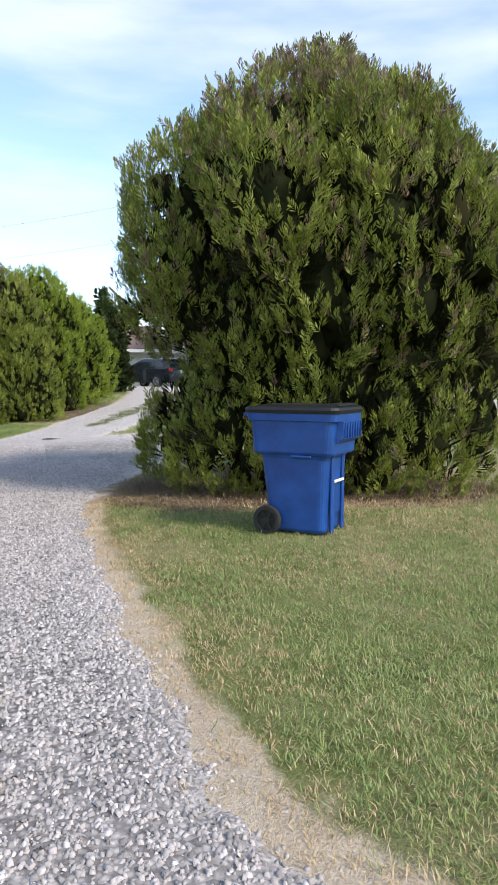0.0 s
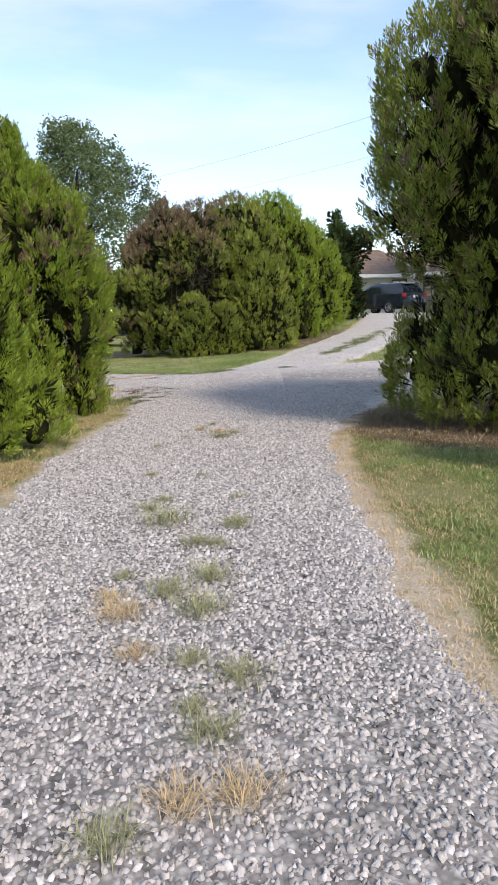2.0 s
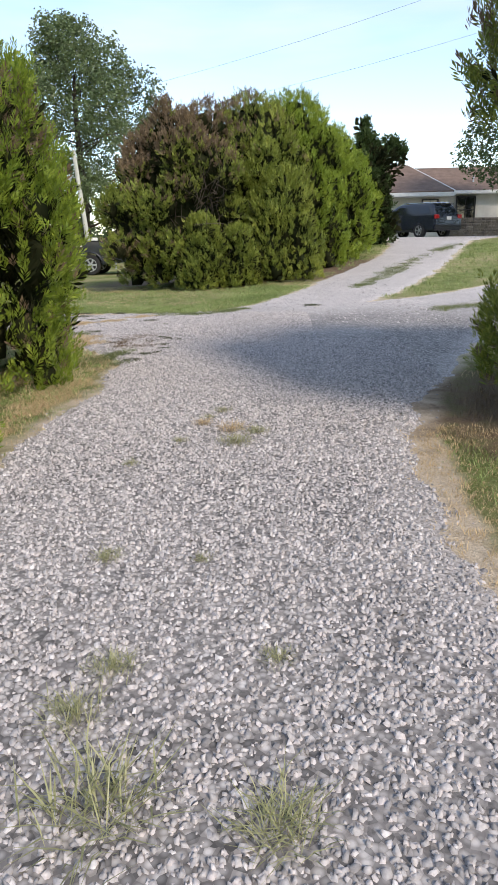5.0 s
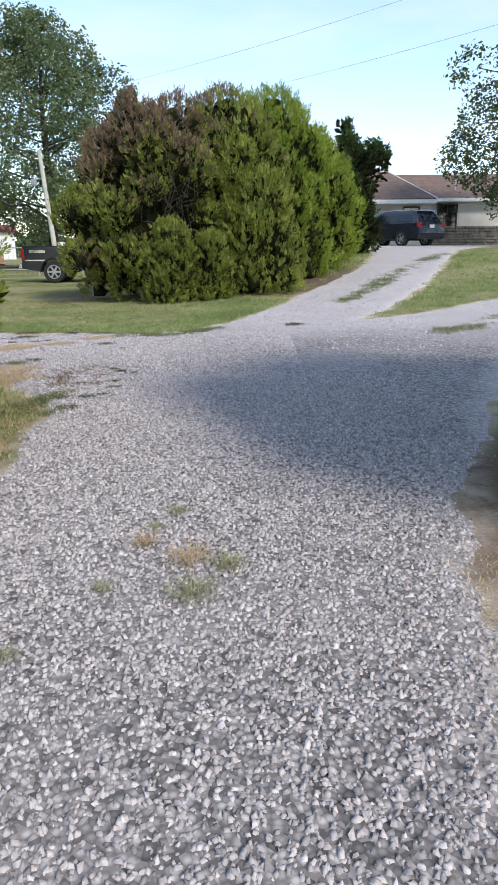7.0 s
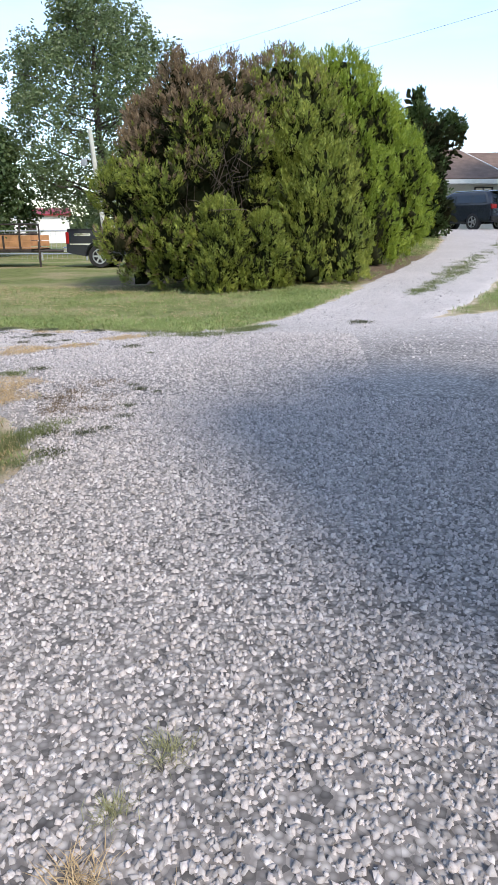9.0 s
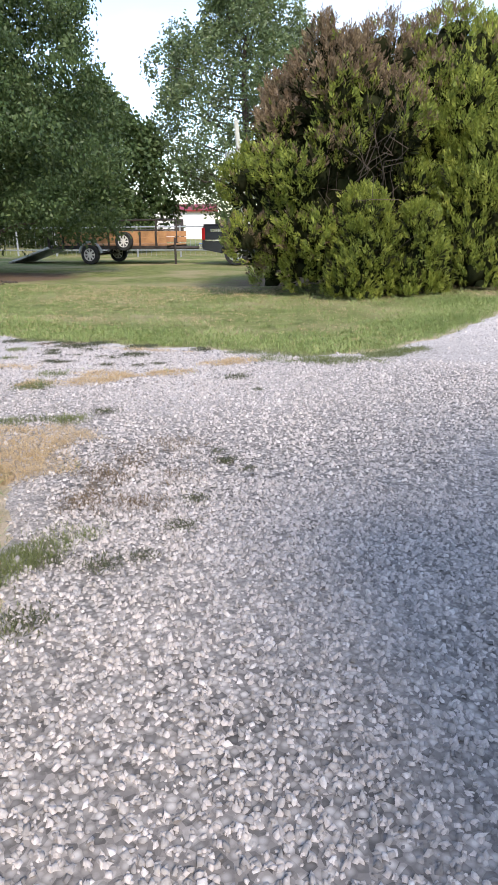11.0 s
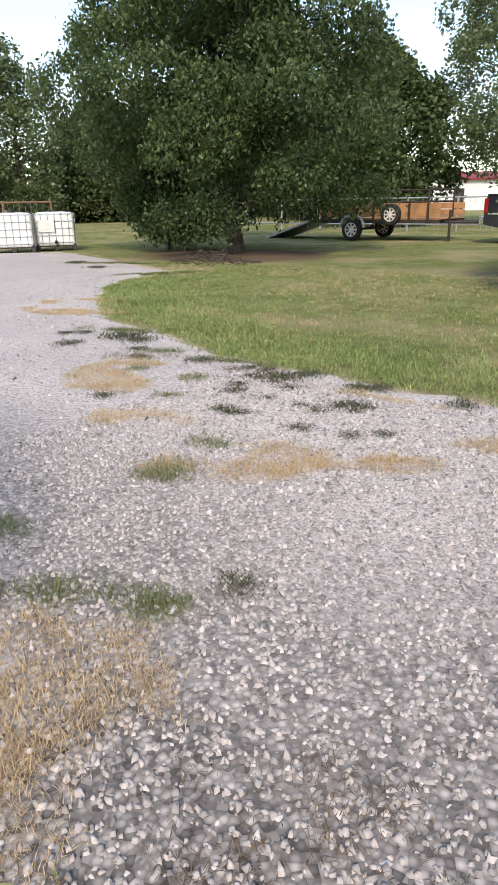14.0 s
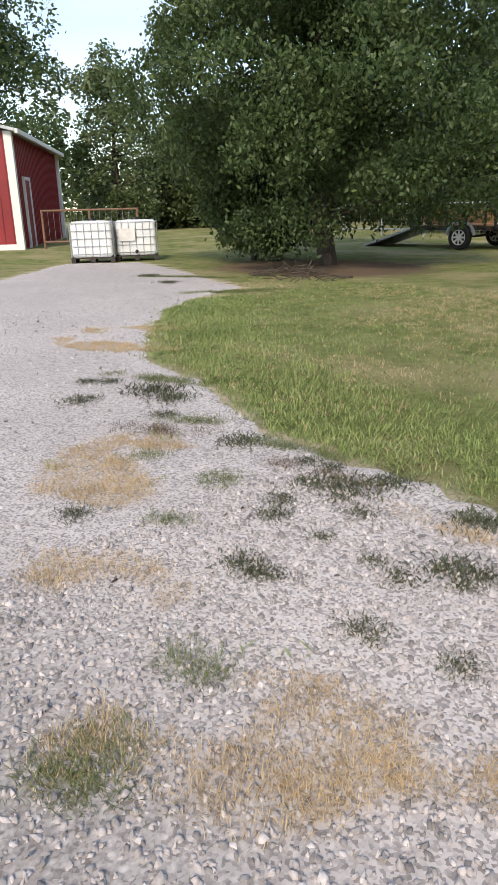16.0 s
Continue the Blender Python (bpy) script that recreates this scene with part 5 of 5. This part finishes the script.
# ---- gravel, grass and litter ----
def stones(count, xs, ys, size, seed, test):
    """Crushed stones as low angular solids lying on the drive."""
    r = np.random.default_rng(seed)
    x, y = r.uniform(*xs, count), r.uniform(*ys, count)
    ok = test(x, y, r)
    x, y = x[ok], y[ok]
    n = len(x)
    t = np.array([(1, 0.2, 0), (0.1, 1, 0), (-1, 0.15, 0), (-0.2, -1, 0), (0.62, 0.2, 0.9), (0.0, 0.6, 1.0), (-0.6, 0.0, 0.85), (-0.1, -0.6, 0.9)], float)
    faces = np.array([(0, 1, 5, 4), (1, 2, 6, 5), (2, 3, 7, 6), (3, 0, 4, 7), (4, 5, 6, 7)])
    s = size * r.uniform(0.5, 1.25, n) ** 1.0
    v = t[None] * (1 + 0.28 * r.uniform(-1, 1, (n, 8, 1)))
    v = v * np.stack([s * r.uniform(0.75, 1.35, n), s * r.uniform(0.6, 1.0, n), s * r.uniform(0.7, 1.25, n)], 1)[:, None]
    tilt = r.normal(0, 0.5, (n, 2))
    v[..., 2] += v[..., 0] * tilt[:, :1] + v[..., 1] * tilt[:, 1:]
    a = r.uniform(0, 2 * math.pi, n)
    c, q = np.cos(a)[:, None], np.sin(a)[:, None]
    vx, vy = v[..., 0] * c - v[..., 1] * q, v[..., 0] * q + v[..., 1] * c
    lift = land(x, y) + 0.055 * np.clip(drive_depth(x, y) / 0.22, -0.2, 0.36) + 0.006 * wobble(x, y, 0.5, 1)
    v = np.stack([vx + x[:, None], vy + y[:, None], v[..., 2] + lift[:, None] - 0.004], 2)
    return v.reshape(-1, 3), (faces[None] + 8 * np.arange(n)[:, None, None]).reshape(-1, 4)


def on_drive(x, y, r):
    d = drive_depth(x, y)
    p = patch_value(x, y)
    return (d > 0.02 + 0.10 * r.normal(0, 1, len(x))) & (r.uniform(0, 1, len(x)) > p * 0.5)


parts_v, parts_f, total = [], [], 0
for args in ((128000, (-2.2, 1.3), (2.3, 13.4), 0.0118, 1), (42000, (-5.0, 0.3), (12.4, 17.0), 0.0122, 2), (8000, (-12, 2.5), (15, 24), 0.016, 3)):
    v, f = stones(*args, on_drive)
    parts_v.append(v)
    parts_f.append(f + total)
    total += len(v)
tagged(put_mesh("gravel", mesh_arrays("gravel", np.concatenate(parts_v), np.concatenate(parts_f), M_STONE)), "loose angular grey and pinkish crushed stones", "gravel", kind="stuff")


def blade_template(seed, blades, height, spread, width):
    """A tuft of narrow bent blades, each of one quad."""
    r = np.random.default_rng(seed)
    v = []
    for k in range(blades):
        c = np.append(r.normal(0, spread, 2), 0)
        a = r.uniform(0, 2 * math.pi)
        bend = np.array([math.cos(a), math.sin(a), 0]) * r.uniform(0.3, 1.1) * height
        side = np.array([-math.sin(a), math.cos(a), 0]) * width * r.uniform(0.7, 1.3)
        top = c + bend + np.array([0, 0, height * r.uniform(0.4, 1.0)])
        mid = c + bend * 0.40 + np.array([0, 0, height * 0.42])
        v += [c, mid + side, top, mid - side]
    return np.array(v)


LAWN = [blade_template(s, 6, 1.0, 0.8, 0.055) for s in range(6)]
TUFT = [blade_template(40 + s, 170, 1.0, 0.36, 0.014) for s in range(5)]


FINE = [blade_template(80 + s, 14, 1.0, 0.9, 0.032) for s in range(5)]
MATS = [blade_template(60 + s, 260, 0.24, 0.42, 0.022) for s in range(5)]


def sow(name, label, count, xs, ys, height, mat, seed, chance, templates, category="grass"):
    r = np.random.default_rng(seed)
    x, y = r.uniform(*xs, count), r.uniform(*ys, count)
    ok = r.uniform(0, 1, count) < chance(x, y)
    x, y = x[ok], y[ok]
    at = np.stack([x, y, land(x, y) - 0.004 + 0.02 * (drive_depth(x, y) > 0.05)], 1)
    up = np.array([0, 0, 1.0]) + r.normal(0, 0.12, at.shape)
    v, f = scatter(templates, at, up, height * r.uniform(0.6, 1.4, len(at)), seed)
    return tagged(put_mesh(name, mesh_arrays(name, v, f, mat)), label, category, kind="stuff")


def sow_patches(name, label, spots, per_metre, height, mat, seed, chance, templates, category="grass"):
    """Grass sown within the given oval spots, so many tufts to the square metre."""
    r = np.random.default_rng(seed)
    X, Y = [], []
    for px, py, la, lb, turn in spots:
        n = int(per_metre * math.pi * la * lb * 2.2)
        a, q = r.uniform(0, 2 * math.pi, n), 1.5 * np.sqrt(r.uniform(0, 1, n))
        u, w = la * q * np.cos(a), lb * q * np.sin(a)
        c, s = math.cos(radians(turn)), math.sin(radians(turn))
        X.append(px + u * c - w * s)
        Y.append(py + u * s + w * c)
    x, y = np.concatenate(X), np.concatenate(Y)
    ok = r.uniform(0, 1, len(x)) < chance(x, y)
    x, y = x[ok], y[ok]
    at = np.stack([x, y, land(x, y) + 0.014 * (drive_depth(x, y) > 0.05)], 1)
    v, f = scatter(templates, at, np.array([0, 0, 1.0]) + r.normal(0, 0.15, at.shape), height * r.uniform(0.6, 1.4, len(at)), seed)
    return tagged(put_mesh(name, mesh_arrays(name, v, f, mat)), label, category, kind="stuff")


def mulch_at(x, y):
    return np.clip(1.25 - np.hypot((x - 3.3) / 2.5, (y - 9.3) / 2.3), 0, 1)


def lawn_right(x, y):
    d = -drive_depth(x, y)
    return smooth01(d, 0.10, 0.55) * (mulch_at(x, y) < 0.25) * (0.45 + 0.55 * smooth01(wobble(x, y, 0.7, 4), -0.6, 0.3))


def lawn_any(x, y):
    return smooth01(-drive_depth(x, y), -0.02, 0.3) * (0.55 + 0.45 * smooth01(wobble(x, y, 0.8, 4), -0.5, 0.4))


sow("lawn_grass", "short green and straw-tipped lawn grass beside the drive", 50000, (0.5, 6.5), (1.8, 9.0), 0.036, M_GRASS, 201, lawn_right, LAWN)
sow("dry_grass", "short straw-coloured dead grass in the lawn", 38000, (0.4, 6.5), (2.0, 9.0), 0.030, M_STRAW, 202, lambda x, y: smooth01(-drive_depth(x, y), -0.12, 0.2) * (mulch_at(x, y) < 0.5) * np.maximum(0.35 + 0.65 * smooth01(-wobble(x, y, 0.7, 4), -0.3, 0.5), smooth01(drive_depth(x, y), -0.55, -0.1)), LAWN)
sow("lawn_grass", "short green grass of the lawn between the drives", 26000, (-13, 1.5), (16.2, 25), 0.05, M_GRASS, 203, lambda x, y: lawn_any(x, y) * (0.35 + 0.65 * smooth01(-wobble(x, y, 1.6, 6), -0.3, 0.4)), LAWN)
sow("lawn_grass", "lusher green grass along the lawn's edge", 34000, (-11, 1.0), (16.4, 22), 0.055, M_GRASS, 215, lambda x, y: smooth01(-drive_depth(x, y), -0.05, 0.15) * smooth01(drive_depth(x, y), -1.5, -0.7), LAWN)
sow("lawn_grass", "green grass on the verge beside the bushes", 10000, (-4.2, -1.8), (3, 14.0), 0.05, M_GRASS, 204, lambda x, y: 0.8 * lawn_any(x, y), LAWN)
sow("dry_grass", "straw-coloured verge grass", 13000, (-4.2, -1.7), (3, 14.0), 0.04, M_STRAW, 205, lawn_any, LAWN)
sow_patches("dry_grass", "tan dry grass patches on the gravel", PATCHES, 2600, 0.030, M_STRAW, 206, lambda x, y: smooth01(patch_value(x, y), 0.03, 0.4) * (0.45 + 0.55 * smooth01(wobble(x, y, 0.15, 11), -0.4, 0.4)), FINE)
sow_patches("weeds", "green and straw grass growing in the drive", GREEN[5:], 2000, 0.036, M_TURF, 211, lambda x, y: np.minimum(1, 1.5 * green_value(x, y)), FINE)
sow_patches("weeds", "green grass growing between the wheel tracks", GREEN[:5], 600, 0.05, M_TURF, 214, lambda x, y: green_value(x, y) * smooth01(wobble(x, y, 0.9, 15), -0.5, 0.2), FINE)
sow_patches("weeds", "thin reddish-brown weeds among the stones", SPARSE, 2000, 0.034, M_BROWN, 213, sparse_value, FINE)
sow("weeds", "low green weeds at the rims of the dry patches", 5200, (-10.5, -1.5), (12.4, 20), 0.045, M_GRASS, 207, lambda x, y: 0.9 * smooth01(patch_value(x, y), 0.02, 0.15) * smooth01(-patch_value(x, y), -0.5, -0.25) * smooth01(wobble(x, y, 0.6, 9), -0.2, 0.5), LAWN)
sow("straw_litter", "fallen straw-coloured litter under the bush", 9000, (0.8, 7.2), (6.2, 11), 0.05, M_STRAW, 208, lambda x, y: 0.5 * (mulch_at(x, y) > 0.02) * smooth01(x, 1.2, 2.6) * smooth01(-mulch_at(x, y), -0.8, -0.1), LAWN)
sow("dry_grass", "yellowed mown grass in the lawn between the drives", 17000, (-13, 1.5), (17.2, 25), 0.04, M_STRAW, 210, lambda x, y: smooth01(-drive_depth(x, y), -0.02, 0.2) * (0.2 + 0.8 * smooth01(wobble(x, y, 1.6, 6), -0.1, 0.5)), LAWN)
sow("leaf_litter", "brown fallen needles and twigs under the bush", 3500, (0.6, 6.5), (7.4, 12.5), 0.06, M_BROWN, 212, lambda x, y: smooth01(-drive_depth(x, y), 0.1, 0.4) * (mulch_at(x, y) > 0.2), FINE)
sow("lawn_grass", "green grass in the wedge beside the upper drive", 6000, (1.6, 9), (18, 34), 0.09, M_GRASS, 209, lawn_any, LAWN)

# tufts of grass growing in the drive: x, y, height, width
for k, (x, y, hgt, mt) in enumerate([(-0.66, 5.66, 0.15, 0), (-0.25, 5.62, 0.10, 0), (-0.45, 5.29, 0.09, 0), (-0.33, 4.78, 0.11, 0), (-0.52, 4.63, 0.10, 0), (-0.75, 4.82, 0.06, 0), (-0.68, 4.40, 0.10, 1), (-0.35, 4.43, 0.11, 0), (-0.76, 4.57, 0.07, 1),
                                     (-0.56, 4.07, 0.07, 1), (-0.35, 4.02, 0.07, 0), (-0.17, 3.90, 0.09, 0), (-0.32, 3.72, 0.06, 0), (-0.25, 3.58, 0.09, 0), (-0.31, 3.30, 0.08, 1), (-0.15, 3.32, 0.09, 1), (-0.46, 3.17, 0.08, 0), (-0.34, 5.27, 0.07, 0),
                                     (-0.82, 5.98, 0.08, 0), (-0.76, 6.19, 0.07, 0), (-0.26, 6.25, 0.05, 0), (-0.95, 6.95, 0.06, 0), (-0.56, 6.93, 0.04, 0), (-1.11, 8.18, 0.05, 0), (-0.55, 8.90, 0.10, 1), (-0.77, 9.08, 0.07, 1), (-0.39, 8.84, 0.08, 0),
                                     (-0.52, 8.59, 0.10, 0), (-0.66, 9.46, 0.06, 0), (-0.75, 9.26, 0.05, 0), (-0.88, 8.65, 0.05, 0),
                                     (-7.08, 16.89, 0.14, 0), (-6.88, 17.45, 0.22, 0), (-6.6, 17.4, 0.16, 0), (-5.48, 17.07, 0.14, 0), (-4.69, 16.62, 0.09, 0), (-4.53, 16.94, 0.16, 0), (-4.72, 16.88, 0.12, 0), (-4.43, 17.14, 0.14, 0), (-4.6, 16.47, 0.09, 0),
                                     (-4.32, 16.76, 0.09, 0), (-4.37, 16.06, 0.10, 0), (-4.22, 16.07, 0.07, 0), (-3.74, 16.58, 0.13, 0), (-3.62, 16.62, 0.08, 0), (-4.01, 16.44, 0.06, 0), (-3.74, 16.03, 0.08, 0), (-3.41, 16.08, 0.07, 0), (-5.3, 15.82, 0.09, 0),
                                     (-3.87, 17.04, 0.13, 0), (-4.29, 16.45, 0.06, 0), (-6.3, 17.1, 0.10, 0), (-4.95, 17.1, 0.08, 0), (-4.8, 17.12, 0.08, 0), (-7.57, 17.26, 0.10, 0), (-7.42, 17.39, 0.10, 0), (-2.90, 14.42, 0.09, 0), (-2.33, 15.80, 0.11, 0),
                                     (-4.29, 16.03, 0.06, 0), (-3.65, 16.5, 0.06, 0), (-3.78, 17.13, 0.10, 0), (-3.12, 17.03, 0.12, 0), (-3.26, 16.21, 0.07, 0), (-1.82, 13.77, 0.05, 0), (-1.71, 13.62, 0.07, 0), (-1.55, 13.52, 0.05, 0), (-2.02, 15.38, 0.05, 0),
                                     (-1.79, 12.29, 0.08, 0), (-2.0, 12.26, 0.07, 0), (-1.63, 12.72, 0.07, 0), (-1.68, 13.04, 0.07, 0), (-1.67, 12.4, 0.06, 0), (-1.71, 13.6, 0.05, 0), (-3.86, 16.4, 0.08, 0), (-1.85, 11.84, 0.10, 0), (0.46, 17.98, 0.16, 0), (-13.5, 22.6, 0.2, 0), (-15.0, 23.2, 0.22, 0)]):
    flat = y > 11
    v, f = scatter([(MATS if flat else TUFT)[k % 5]], np.array([[0.0, 0.0, 0.0]]), np.array([[0.0, 0.0, 1.0]]), np.array([hgt if flat else hgt * 0.9]), 300 + k)
    green = mt == 0
    ob = thing("grass_tuft", ("low flat dark weed spreading on the gravel" if flat else "small wispy green grass tuft growing in the gravel") if green else "small dried tan grass tuft in the gravel", "grass tuft",
               (x, y, float(land(x, y)) + (0.022 if flat else 0.012)), 0, "tufts in the drive")
    put_mesh("foliage", mesh_arrays("foliage", v * np.array([1.3, 1.3, 1.0]), f, (M_MAT if flat else M_WEED) if green else M_STRAW), ob, kind="stuff")
